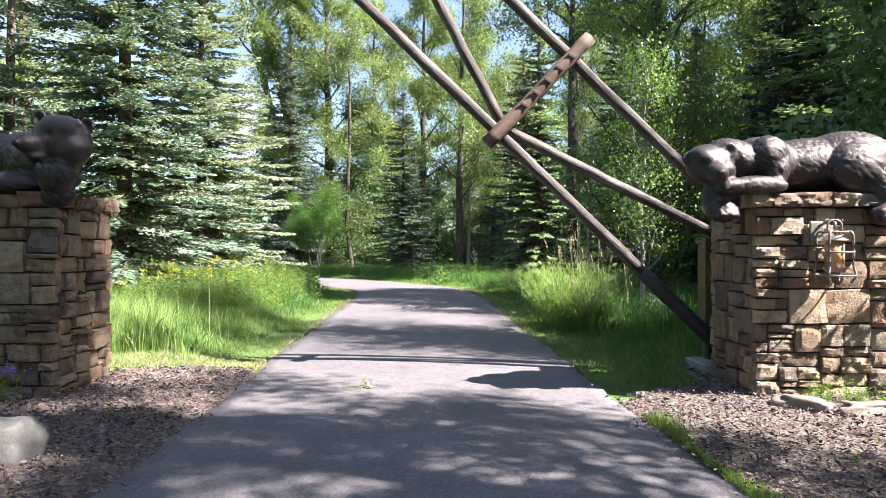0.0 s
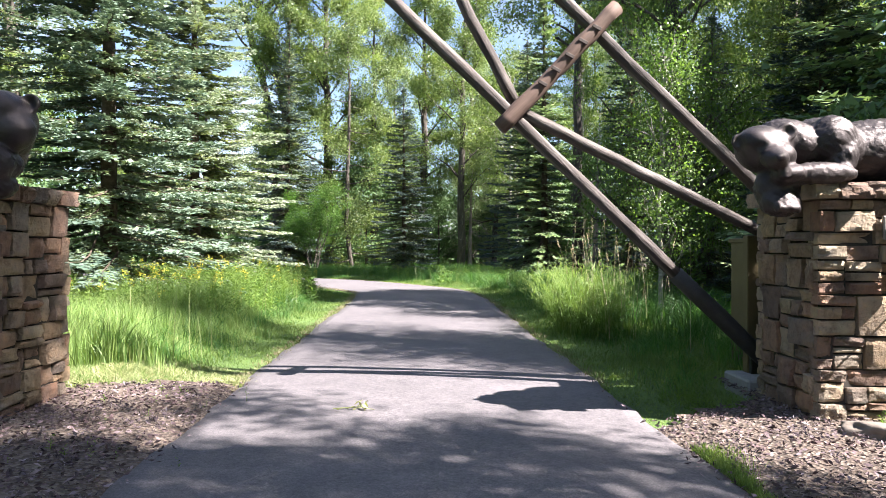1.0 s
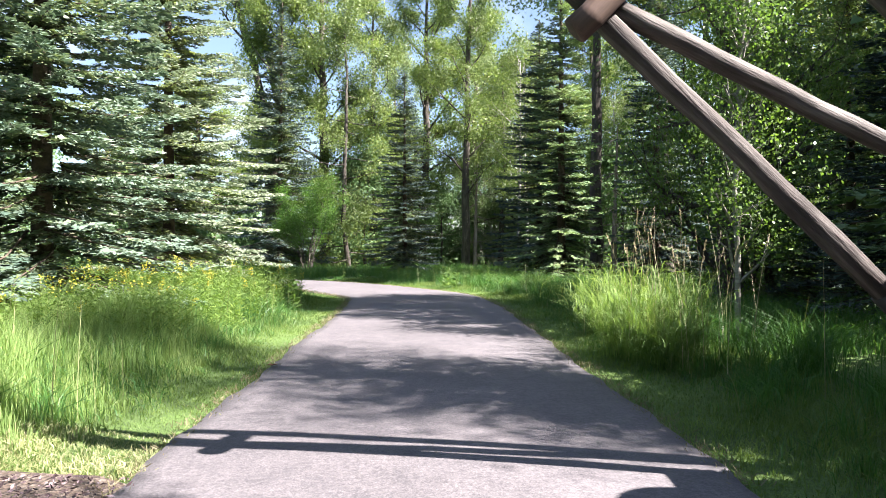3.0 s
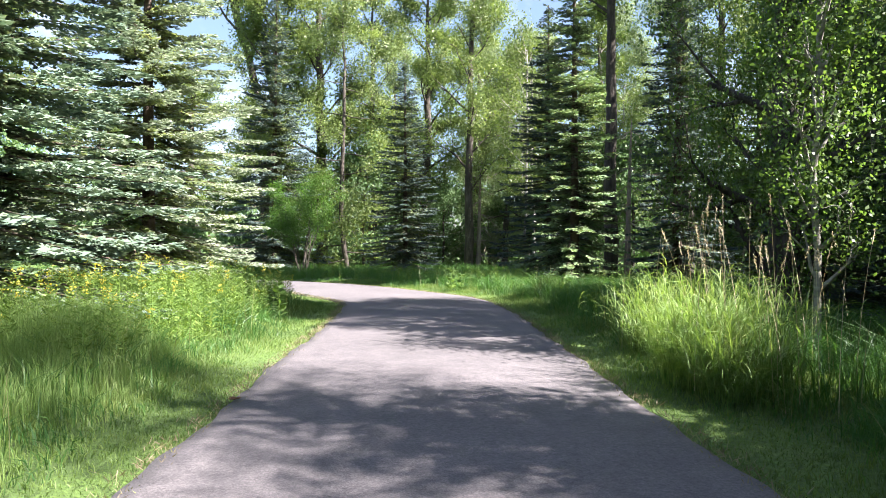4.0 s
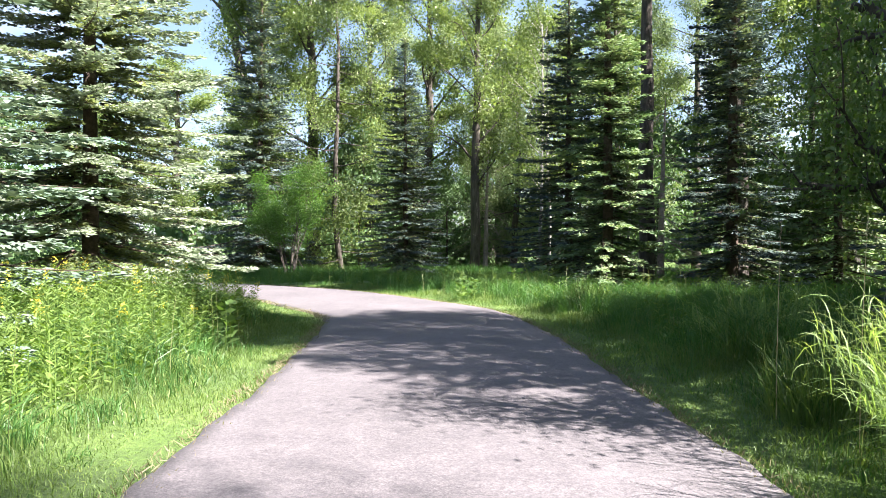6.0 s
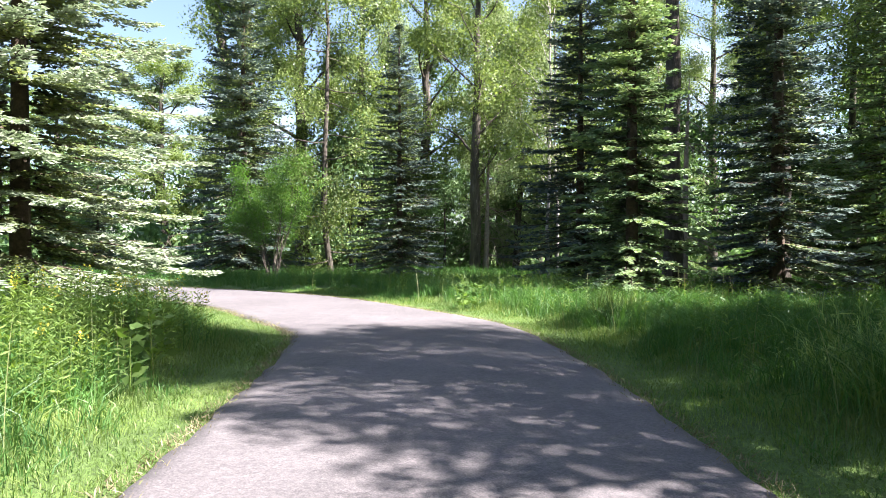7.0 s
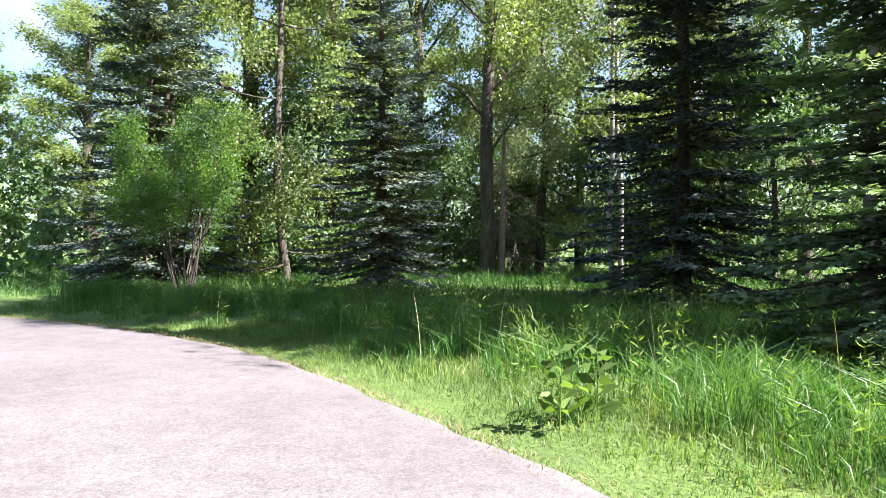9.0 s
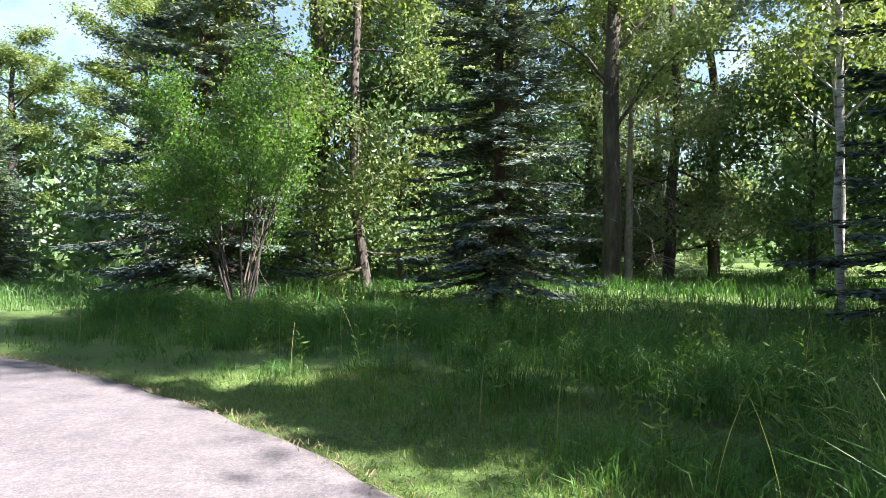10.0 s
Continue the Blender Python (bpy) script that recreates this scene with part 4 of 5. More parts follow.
COT_A = broadleaf_meshes(25, 3.2, 41, 52000, 0.14, 0.4, 0.1, M_LEAF, None, 1.2, 0.36, 28, 0.6)
COT_B = broadleaf_meshes(24, 2.6, 42, 36000, 0.13, 0.34, 0.14, M_LEAF, None, 2.2, 0.34, 24, 0.8)
COT_C = broadleaf_meshes(21, 2.6, 43, 52000, 0.105, 0.28, 0.03, M_LEAFP, None, 1.4, 0.38, 28, 0.2)
COT_N = broadleaf_meshes(16, 2.5, 44, 46000, 0.092, 0.36, 0.03, M_LEAFY, None, 0.5, 0.42, 40, 0.4, True, 16000)
COT_T = broadleaf_meshes(24, 2.6, 48, 34000, 0.12, 0.27, 0.2, M_LEAF, None, 1.0, 0.36, 24, 0.7)
COT_W = broadleaf_meshes(17, 2.2, 49, 34000, 0.12, 0.2, 0.06, M_LEAFP, None, 0.9, 0.34, 34, -0.5)
COT_V = broadleaf_meshes(19, 2.4, 50, 36000, 0.115, 0.14, 0.03, M_LEAF, None, 1.8, 0.4, 36, -0.3)
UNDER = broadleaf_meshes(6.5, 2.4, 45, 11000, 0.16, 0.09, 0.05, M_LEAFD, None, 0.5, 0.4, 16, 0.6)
cot = "tall cottonwood with a ridged grey trunk and loose foliage"
broadleaf(COT_N, 5.7, 18.2, "cottonwood with a thick trunk wrapped in bright leafy shoots", 0.4, 0.7, 1.45)
for k, (x, y, which, size) in enumerate([(-12.2, 53, 1, 1), (-9.0, 54, 0, 1), (-5.8, 56, 1, 1), (-2.0, 58, 0, 1), (1.1, 51.3, 3, 1), (2.2, 61.5, 1, 1), (4.0, 54.5, 4, 1), (6.3, 56.5, 4, 1.05),
                                         (12, 58, 1, 1), (16, 46, 1, 1), (17, 34, 1, 1), (15, 52, 2, 1), (20, 44, 1, 1), (-6.6, 50, 5, 1), (-4.5, 65, 2, 1),
                                         (7.3, 68, 2, 0.9),                                          (-19, 30, 1, 1), (-18, 18, 0, 1), (13, 60, 2, 1), (4.5, 72, 2, 0.9)]):
    broadleaf((COT_A, COT_B, COT_C, COT_T, COT_W, COT_V)[which], x, y, cot, k * 1.3, size * (1.0 + 0.06 * math.sin(k * 2.1)))
COT_K = broadleaf_meshes(24, 3.0, 53, 26000, 0.15, 0.34, 0.55, M_LEAF, None, 1.0, 0.45, 26, 0.5)
COT_H = broadleaf_meshes(20, 2.9, 47, 16000, 0.17, 0.24, 0.38, M_LEAF, None, 0.8, 0.45, 28, 0.5)
broadleaf(COT_H, 12.3, 16.9, "high-crowned cottonwood with dense shady foliage", 0.7, 0.85, 1.2)
broadleaf(COT_H, 11.5, 21.9, "high-crowned cottonwood with dense shady foliage", 2.7, 0.55)
broadleaf(COT_H, 14.4, 17.6, "high-crowned cottonwood with dense shady foliage", 1.9, 0.68, 1.35)
conifer(GREEN_C, 10.9, 22.6, green, 5.0, 0.88)
broadleaf(COT_K, 6.3, 33.6, "tall cottonwood with a dark thick trunk rising behind spruces", 0.4, 0.85)
broadleaf(COT_K, 9.0, 32.2, "tall cottonwood with a dark thick trunk rising behind spruces", 2.6, 0.85)
broadleaf(COT_V, 13.8, 37.0, cot, 1.1, 0.9)
broadleaf(COT_V, 17.0, 36.0, cot, 3.1, 0.95)
broadleaf(COT_A, -23.8, 70, "broad round-topped cottonwood across the clearing", 0.5, 1.3, 0.55)
broadleaf(COT_A, -18.6, 74, "broad round-topped cottonwood across the clearing", 2.5, 1.15, 0.55)
broadleaf(COT_A, -33.5, 70, "broad round-topped cottonwood across the clearing", 4.5, 1.2, 0.5)
broadleaf(COT_H, 15.5, 31.5, "high-crowned cottonwood with dense shady foliage", 2.1)
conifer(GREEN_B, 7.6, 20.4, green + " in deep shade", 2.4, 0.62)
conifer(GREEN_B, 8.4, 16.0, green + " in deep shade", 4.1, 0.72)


def leaning_cottonwood(x, y):
    """Two dark stems side by side that bend over and fork, with thin leaf clumps."""
    rng = np.random.default_rng(46)
    lines, ends = [], []
    for off, r, top in ((0.0, 0.42, 25.0), (-1.3, 0.34, 23.5)):
        p = np.array([(off * 0.4, 0, 0), (0.1 + off * 0.7, 0, 7), (off, 0.2, 12.5), (off - 0.9, 0.2, 16.5), (off - 2.0, 0, 20.5), (off - 3.0, -0.2, top)])
        lines.append((p, r * np.array([1.15, 1, 0.9, 0.75, 0.55, 0.2])))
        for k in range(9):
            i = 2 + k % 3
            a = p[i] + (p[i + 1] - p[i]) * rng.random()
            az = rng.uniform(0, 6.28)
            grow(rng, a, np.array([0.8 * math.cos(az), 0.8 * math.sin(az), 0.7]) / 1.06, rng.uniform(2.2, 3.6), 0.11, 2, lines, ends, 0.5, 0.15, 2)
    tv, tf = tubes(lines, 8)
    ends = np.array(ends)
    n = 11000
    c = ends[rng.integers(0, len(ends), n)] + rng.normal(0, 0.4, (n, 3))
    v, f = leaf_tris(c, rng.normal(size=(n, 3)) + [0, 0, -0.5], 0.17 * rng.uniform(0.6, 1.3, n), rng, 0.85)
    t = new("cottonwood_tree")
    t.location = (x, y, -0.05)
    tagged(t, "leaning twin-stemmed dark cottonwood with thin foliage", "tree", "trees")
    child("trunk", mesh_np("trunk", tv, tf, M_BARK, True), t)
    child("crown", mesh_np("crown", v, f, M_LEAF), t)


leaning_cottonwood(-12.8, 55.5)
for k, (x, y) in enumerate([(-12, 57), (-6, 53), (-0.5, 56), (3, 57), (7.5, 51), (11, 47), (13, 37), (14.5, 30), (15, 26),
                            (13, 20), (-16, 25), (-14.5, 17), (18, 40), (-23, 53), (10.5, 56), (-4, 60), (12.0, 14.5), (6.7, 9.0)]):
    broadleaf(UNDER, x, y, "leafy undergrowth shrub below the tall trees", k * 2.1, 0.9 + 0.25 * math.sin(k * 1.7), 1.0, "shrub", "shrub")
# trees beside and behind the gate, whose shade falls on the drive
broadleaf(COT_N, 11.2, 6.8, cot, 0.9, 0.8, 1.5)
broadleaf(COT_A, 10.0, 0.3, cot, 0.2, 0.76)
broadleaf(COT_A, 11.5, -2.5, cot, 2.2)
broadleaf(COT_C, 8.8, -3.2, cot, 1.0)
broadleaf(COT_B, 8.5, -9.0, cot, 3.0)
conifer(GREEN_C, 8.9, 8.1, green, 0.4, 1.1)
conifer(GREEN_C, 7.8, 10.7, green, 1.4, 0.62)


def far_woods():
    """The woods beyond, as leaf masses round trunks nobody could count."""
    rng = np.random.default_rng(91)
    cs, rs = [], []
    for k in range(170):
        a = rng.uniform(-1.35, 1.45)
        r = rng.uniform(50, 85)
        x, y = r * math.sin(a), 26 + r * math.cos(a)
        if -34 < x < -12 and y > 45:
            hh = rng.uniform(4, 10)
        elif abs(x - 0.085 * y) < 5 and y > 60:
            hh = rng.uniform(10, 15)
        elif x > 16:
            hh = rng.uniform(6, 14)
        else:
            hh = rng.uniform(12, 21)
        for q in range(9):
            cs.append((x + rng.normal(0, 1.6), y + rng.normal(0, 1.6), hh * rng.uniform(0.02, 1.0)))
            rs.append(rng.uniform(0.9, 1.9))
    for k in range(420):
        a, r = rng.uniform(-1.2, 1.4), rng.uniform(34, 62)
        cs.append((r * math.sin(a), 24 + r * math.cos(a), rng.uniform(0.2, 3.2)))
        rs.append(rng.uniform(0.7, 1.5))
    # Unseen ring beside and behind the camera, added to block light from the low sky.
    for k in range(150):
        a, r = rng.uniform(1.45, 4.9), rng.uniform(24, 40)
        x, y, hh = r * math.sin(a), 12 + r * math.cos(a), rng.uniform(9, 16)
        for q in range(8):
            cs.append((x + rng.normal(0, 1.6), y + rng.normal(0, 1.6), hh * rng.uniform(0.02, 1.0)))
            rs.append(rng.uniform(1.2, 2.2))
    cs, rs = np.array(cs), np.array(rs)
    away = np.array([road_side(q[None, :2])[0][0] for q in cs]) > 7.5
    cs, rs = cs[away], rs[away]
    i = rng.integers(0, len(cs), 200000)
    d = rng.normal(size=(len(i), 3))
    d *= (rng.random(len(i)) ** 0.33 / np.linalg.norm(d, axis=1))[:, None]
    c = cs[i] + d * rs[i][:, None] * [1, 1, 1.35]
    c[:, 2] = np.abs(c[:, 2])
    v, f = leaf_tris(c, rng.normal(size=c.shape), np.where(c[:, 1] < 25, 1.7, 1.0) * rng.uniform(0.25, 0.55, len(i)), rng, 0.9)
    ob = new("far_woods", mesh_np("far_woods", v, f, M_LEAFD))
    tagged(ob, "distant mixed green woods closing the clearing", "woods", kind="stuff")


far_woods()

def shrub_meshes(H, R, seed, leaves, size, stems=9):
    """Several thin stems from one root, leafy in the upper part."""
    rng = np.random.default_rng(seed)
    lines, ends = [], []
    for k in range(stems):
        az = k * 2.4
        d = np.array([math.cos(az) * 0.42, math.sin(az) * 0.42, 1.0])
        grow(rng, (0.15 * math.cos(az), 0.15 * math.sin(az), 0), d / np.linalg.norm(d), H * rng.uniform(0.55, 0.72), 0.035, 3, lines, ends, 0.55, 0.2, 3, 0.55)
    tv, tf = tubes(lines, 4)
    ends = np.array(ends)
    ends = ends[ends[:, 2] > 0.14 * H]
    c = ends[rng.integers(0, len(ends), leaves)] + rng.normal(0, 0.2, (leaves, 3))
    v, f = leaf_quads(c, rng.normal(size=c.shape) + [0, 0, -0.4], size * rng.uniform(0.6, 1.3, leaves), rng, 0.6)
    f, nrm = soft_normals(v, f, c - [0, 0, 0.45 * H], rng)
    return (mesh_np("trunk", tv, tf, M_BARK, True), mesh_np("crown", v, f, M_BUSH, True, nrm))


BUSH = shrub_meshes(5.0, 2.0, 51, 30000, 0.075, 13)
broadleaf(BUSH, -8.0, 42.3, "bright green multi-stemmed shrub at the meadow edge", 0.0, 0.8, 1.12, "shrub", "shrub")
PALE = broadleaf_meshes(13, 1.9, 55, 7000, 0.11, 0.05, 0.3, M_LEAF, M_BIRCH, 0.5, 0.35, 18, 0.7)
for x, y, a in ((3.95, 42.4, 0.0), (4.5, 43.4, 2.0), (9.5, 47.5, 1.0), (11.5, 50.5, 3.0)):
    broadleaf(PALE, x, y, "slim pale-barked tree with sparse leaves", a, 1.0, 1.0, "aspen_tree", "tree")


def dead_tree(x, y, H, seed):
    rng = np.random.default_rng(seed)
    t = np.linspace(0, 1, 10)
    trunk = np.stack([0.2 * t, 0.1 * np.sin(3 * t), t * H], 1)
    lines, ends = [(trunk, 0.16 * (1 - t) ** 0.8 + 0.015)], []
    for k in range(46):
        f = rng.uniform(0.12, 0.97)
        az = rng.uniform(0, 6.28)
        d = np.array([math.cos(az), math.sin(az), rng.uniform(-0.5, 0.1)])
        grow(rng, trunk[int(f * 9)] + [0, 0, 0.2], d / np.linalg.norm(d), (1 - f) * 2.2 + 0.5, 0.02, 2, lines, ends, 0.5, -0.25, 3, 0.55)
    v, f = tubes(lines, 5)
    ob = new("dead_tree", mesh_np("dead_tree", v, f, M_DEAD, True))
    ob.location = (x, y, -0.02)
    tagged(ob, "bare dead spruce with dry grey brown twigs", "dead tree")


dead_tree(8.1, 37.4, 7.5, 93)
dead_tree(1.9, 52.0, 8.0, 94)
M_GREYBARK = plain_mat("smooth_grey_bark", [(0.3, (0.12, 0.11, 0.095)), (0.7, (0.3, 0.285, 0.26))], 6, 0.85, 0, 14, 0.3, (1, 1, 3), 0.4)
BIRCH = broadleaf_meshes(5.8, 0.75, 52, 9000, 0.06, 0.016, 0.16, M_LEAFY, M_GREYBARK, 0.3, 0.24, 22, 0.9, True)
broadleaf(BIRCH, 4.3, 14.5, "slender pale-barked young tree with light leaves", 0.0, 1.0, 1.0, "young_tree", "tree")


# ---- grasses ----
def scatter(n, x0, x1, y0, y1, rng):
    x, y = rng.uniform(x0, x1, n), rng.uniform(y0, y1, n)
    d, side = road_side(np.stack([x, y], 1))
    return x, y, d - HALF, side


def grass(name, label, n, area, lo, hi, height, width, mat, seed, lean=0.35, clump=0.0, cat="grass", floor=0.12):
    """Blades over the strip lo..hi metres from the drive's edge."""
    rng = np.random.default_rng(seed)
    x, y, d, side = scatter(n, *area, rng)
    if clump:
        k = max(8, n // 60)
        ci = rng.integers(0, k, n)
        x, y = x[ci] + rng.normal(0, clump, n), y[ci] + rng.normal(0, clump, n)
        dd, side = road_side(np.stack([x, y], 1))
        d = dd - HALF
    ragged = rng.uniform(-0.05, 0.15, n) + (rng.random(n) ** 2 * 1.6 if lo > 0.3 else 0)
    keep = (d > lo + ragged) & (d < hi) & ~in_bed(x, y)
    if height > 0.4:
        keep &= y > 9.1 + 0.3 * np.sin(2.7 * x) - np.where(x > 0, 1.0, 0)
    x, y, d = x[keep], y[keep], d[keep]
    m = len(x)
    grow_in = np.clip((d - lo) / 1.2, floor, 1)
    h = height * rng.uniform(0.5, 1.15, m) * grow_in * np.interp(y, [26, 34], [1, 0.75]) * (0.78 + 0.2 * np.sin(0.9 * x + 1.3 * y) + 0.22 * np.sin(2.1 * y - 1.4 * x) * np.sin(1.7 * x))
    root = np.stack([x, y, ground_z(x, y) - 0.05], 1)
    az = rng.uniform(0, 6.28, m)
    out = lean * h * rng.uniform(0.2, 1.3, m)
    tip = root + np.stack([np.cos(az) * out, np.sin(az) * out, h], 1)
    bend = np.stack([-np.cos(az) * out * 0.3, -np.sin(az) * out * 0.3, 0.12 * h], 1)
    v, f = blades(root, tip, bend, width * rng.uniform(0.6, 1.4, m), rng)
    ob = new(name, mesh_np(name, v, f, mat))
    tagged(ob, label, cat, kind="stuff")


grass("turf_grass", "short light green grass along the driveway edge", 330000, (-7, 5, 6.9, 36), -0.1, 2.6, 0.18, 0.008, M_TURF, 61, 0.8, 0.0, 'grass', 0.5)
grass("dry_turf", "short pale dry turf between mulch and meadow", 24000, (-7, -1.9, 7.8, 9.7), -0.1, 5.0, 0.15, 0.007, M_STRAWG, 68, 0.9, 0.0, 'grass', 0.7)
grass("meadow_grass", "tall green wild meadow grass beside the driveway", 190000, (-11, 7, 7.5, 46), 0.45, 7.0, 0.7, 0.009, M_GRASS, 62, 0.95, 0.12, 'grass', 0.25)
grass("meadow_grass", "tall wild grass running back under the trees", 115000, (-26, 22, 7.5, 62), 3.0, 24.0, 0.66, 0.016, M_GRASS, 63, 0.9)
grass("fine_meadow_grass", "fine tall light green grass in the sunny meadow", 60000, (-9, -2.3, 8.3, 15), 0.7, 6.5, 0.85, 0.007, M_STALKG, 65, 0.3, 0.1, 'grass', 0.2)


def edge_grass():
    """Dry and green tufts that fray the drive's edges."""
    rng = np.random.default_rng(64)
    c = smooth_line(LINE, 40)
    c = c[(c[:, 1] > 8.2) & (c[:, 0] > -12)]
    tang = np.gradient(c, axis=0)
    tang /= np.linalg.norm(tang, axis=1)[:, None]
    nor = np.stack([tang[:, 1], -tang[:, 0]], 1)
    n = 9000
    i = rng.integers(0, len(c), n)
    w = HALF + 0.02 + rng.normal(0, 0.055, n) + 0.03 * np.sin(i * 0.9)
    p = c[i] + nor[i] * (np.where(rng.random(n) < 0.5, -1, 1) * w)[:, None] + rng.normal(0, 0.05, (n, 2))
    root = np.stack([p[:, 0], p[:, 1], np.full(n, -0.02)], 1)
    tip = root + np.stack([rng.normal(0, 0.035, n), rng.normal(0, 0.035, n), rng.uniform(0.02, 0.065, n)], 1)
    v, f = blades(root, tip, np.zeros((n, 3)), rng.uniform(0.004, 0.01, n), rng)
    ob = new("dry_edge_grass", mesh_np("dry_edge_grass", v, f, M_STRAW))
    tagged(ob, "dry straw grass fraying the asphalt edge", "grass", kind="stuff")


edge_grass()


def arcs(root, az, length, reach, width, rng, seg=5, sag=0.5):
    """Long arching blades in several segments."""
    m = len(root)
    t = np.linspace(0, 1, seg + 1)
    h = np.stack([np.cos(az), np.sin(az), np.zeros(m)], 1)
    side = np.stack([-np.sin(az), np.cos(az), np.zeros(m)], 1) + rng.normal(0, 0.4, (m, 3))
    side /= np.linalg.norm(side, axis=1)[:, None]
    v = np.zeros((m, seg + 1, 2, 3))
    for k, s in enumerate(t):
        p = root + h * (length * reach * s ** 1.7)[:, None]
        p[:, 2] += length * (s - sag * reach * s ** 2.6)
        w = width * (1 - s ** 2) ** 0.7 + 0.0006
        v[:, k, 0], v[:, k, 1] = p - side * w[:, None] / 2, p + side * w[:, None] / 2
    o = np.arange(m)[:, None] * (2 * seg + 2)
    f = np.concatenate([o + np.array([2 * k, 2 * k + 1, 2 * k + 3, 2 * k + 2]) for k in range(seg)])
    return v.reshape(-1, 3), f


def grass_clump(x, y, r, n, length, seed, label):
    rng = np.random.default_rng(seed)
    a, q = rng.uniform(0, 6.28, n), r * np.sqrt(rng.random(n))
    root = np.stack([x + q * np.cos(a), y + q * np.sin(a), np.zeros(n) - 0.02], 1)
    v, f = arcs(root, a + rng.normal(0, 1.3, n), length * rng.uniform(0.15, 1.1, n), rng.uniform(0.05, 0.75, n), rng.uniform(0.007, 0.018, n), rng)
    ob = new("grass_clump", mesh_np("grass_clump", v, f, M_TURF))
    tagged(ob, label, "grass clump", "grass clumps")


def reed_clump(x, y, r, n, height, seed, label):
    """Jointed stems that lean all ways, each with broad blades along it."""
    rng = np.random.default_rng(seed)
    a, q = rng.uniform(0, 6.28, n), r * np.sqrt(rng.random(n))
    root = np.stack([x + q * np.cos(a), y + q * np.sin(a), np.full(n, -0.02)], 1)
    az = a + rng.normal(0, 0.9, n)
    H, reach = height * rng.uniform(0.35, 1.12, n), rng.uniform(0.1, 0.85, n)
    v, f = arcs(root, az, H, reach, np.full(n, 0.006), rng, 5, 0.3)
    per = 12
    i, s = np.repeat(np.arange(n), per), rng.uniform(0.1, 1.0, n * per)
    h = np.stack([np.cos(az), np.sin(az), np.zeros(n)], 1)[i]
    p = root[i] + h * (H[i] * reach[i] * s ** 1.7)[:, None]
    p[:, 2] += H[i] * (s - 0.3 * reach[i] * s ** 2.6)
    bv, bf = arcs(p, az[i] + rng.normal(0, 1.2, n * per), rng.uniform(0.14, 0.42, n * per), rng.uniform(0.3, 1.2, n * per), rng.uniform(0.004, 0.01, n * per), rng, 4, 0.75)
    ob = new("grass_clump", mesh_np("grass_clump", np.concatenate([v, bv]), np.concatenate([f, bf + len(v)]), M_STALKG))
    tagged(ob, label, "grass clump", "grass clumps")


for k, (x, y, r, n, L) in enumerate([(2.4, 13.5, 0.42, 300, 1.2), (2.6, 12.8, 0.45, 220, 1.0), (2.65, 14.2, 0.45, 240, 1.2)]):
    reed_clump(x, y, r, n, L, 220 + k, "bright leafy clump of tall reed grass beside the driveway")
for k, (x, y, r, n, L) in enumerate([(0.3, 31.4, 0.5, 34, 0.8), (1.1, 31.8, 0.6, 40, 0.85), (1.8, 31.0, 0.5, 34, 0.8), (-0.4, 32.6, 0.6, 34, 0.75), (2.6, 32.2, 0.6, 36, 0.85),
                                     (3.6, 19.6, 0.6, 60, 0.9), (4.3, 20.6, 0.6, 60, 0.95)]):
    reed_clump(x, y, r, n, L, 240 + k, "loose bright reed grass standing out of the meadow")
for k, (x, y, r, n, L) in enumerate([(2.7, 16.0, 0.5, 500, 0.85), (3.3, 18.5, 0.5, 500, 0.9), (2.9, 26.5, 0.5, 500, 0.8), (-4.6, 9.6, 0.5, 500, 0.8)]):
    grass_clump(x, y, r, n, L, 200 + k, "arching clump of tall grass beside the driveway")


def seed_stalks():
    rng = np.random.default_rng(66)
    n = 46
    x, y = rng.normal(3.0, 0.5, n), rng.normal(13.6, 1.1, n)
    x = np.maximum(x, 2.2)
    L = rng.uniform(1.4, 2.15, n)
    az, reach = rng.uniform(0, 6.28, n), rng.uniform(0.05, 0.22, n)
    root = np.stack([x, y, np.zeros(n)], 1)
    v, f = arcs(root, az, L, reach, np.full(n, 0.006), rng, 6, 0.2)
    heads_c, heads_a = [], []
    for k in range(n):
        h = np.array([math.cos(az[k]), math.sin(az[k]), 0])
        for s in np.linspace(0.9, 1.0, 26):
            p = root[k] + h * L[k] * reach[k] * s ** 1.7 + [0, 0, L[k] * (s - 0.2 * reach[k] * s ** 2.6)]
            heads_c.append(p + rng.normal(0, 0.006, 3))
            heads_a.append(h * 0.4 + [0, 0, 1] + rng.normal(0, 0.25, 3))
    hv, hf = leaf_quads(np.array(heads_c), np.array(heads_a), np.full(len(heads_c), 0.026), rng, 0.28)
    ob = new("seed_head_grass", mesh_np("seed_head_grass", np.concatenate([v, hv]), np.concatenate([f, hf + len(v)]), M_SEED))
    tagged(ob, "dry straw-coloured grass stalks with drooping seed heads", "grass", kind="stuff")


seed_stalks()


def loose_stalks():
    """Thin flowering stalks standing singly over the meadow."""
    rng = np.random.default_rng(67)
    x, y, d, side = scatter(900, -10, 8, 9, 42, rng)
    k = (d > 0.8) & (d < 7) & ~in_bed(x, y)
    x, y = x[k], y[k]
    n = len(x)
    L = rng.uniform(0.6, 1.15, n)
    v, f = arcs(np.stack([x, y, np.zeros(n)], 1), rng.uniform(0, 6.28, n), L, rng.uniform(0.05, 0.4, n), rng.uniform(0.004, 0.008, n), rng, 5, 0.3)
    ob = new("meadow_stalks", mesh_np("meadow_stalks", v, f, M_STALK))
    tagged(ob, "thin pale green stalks rising above the meadow", "grass", kind="stuff")


loose_stalks()


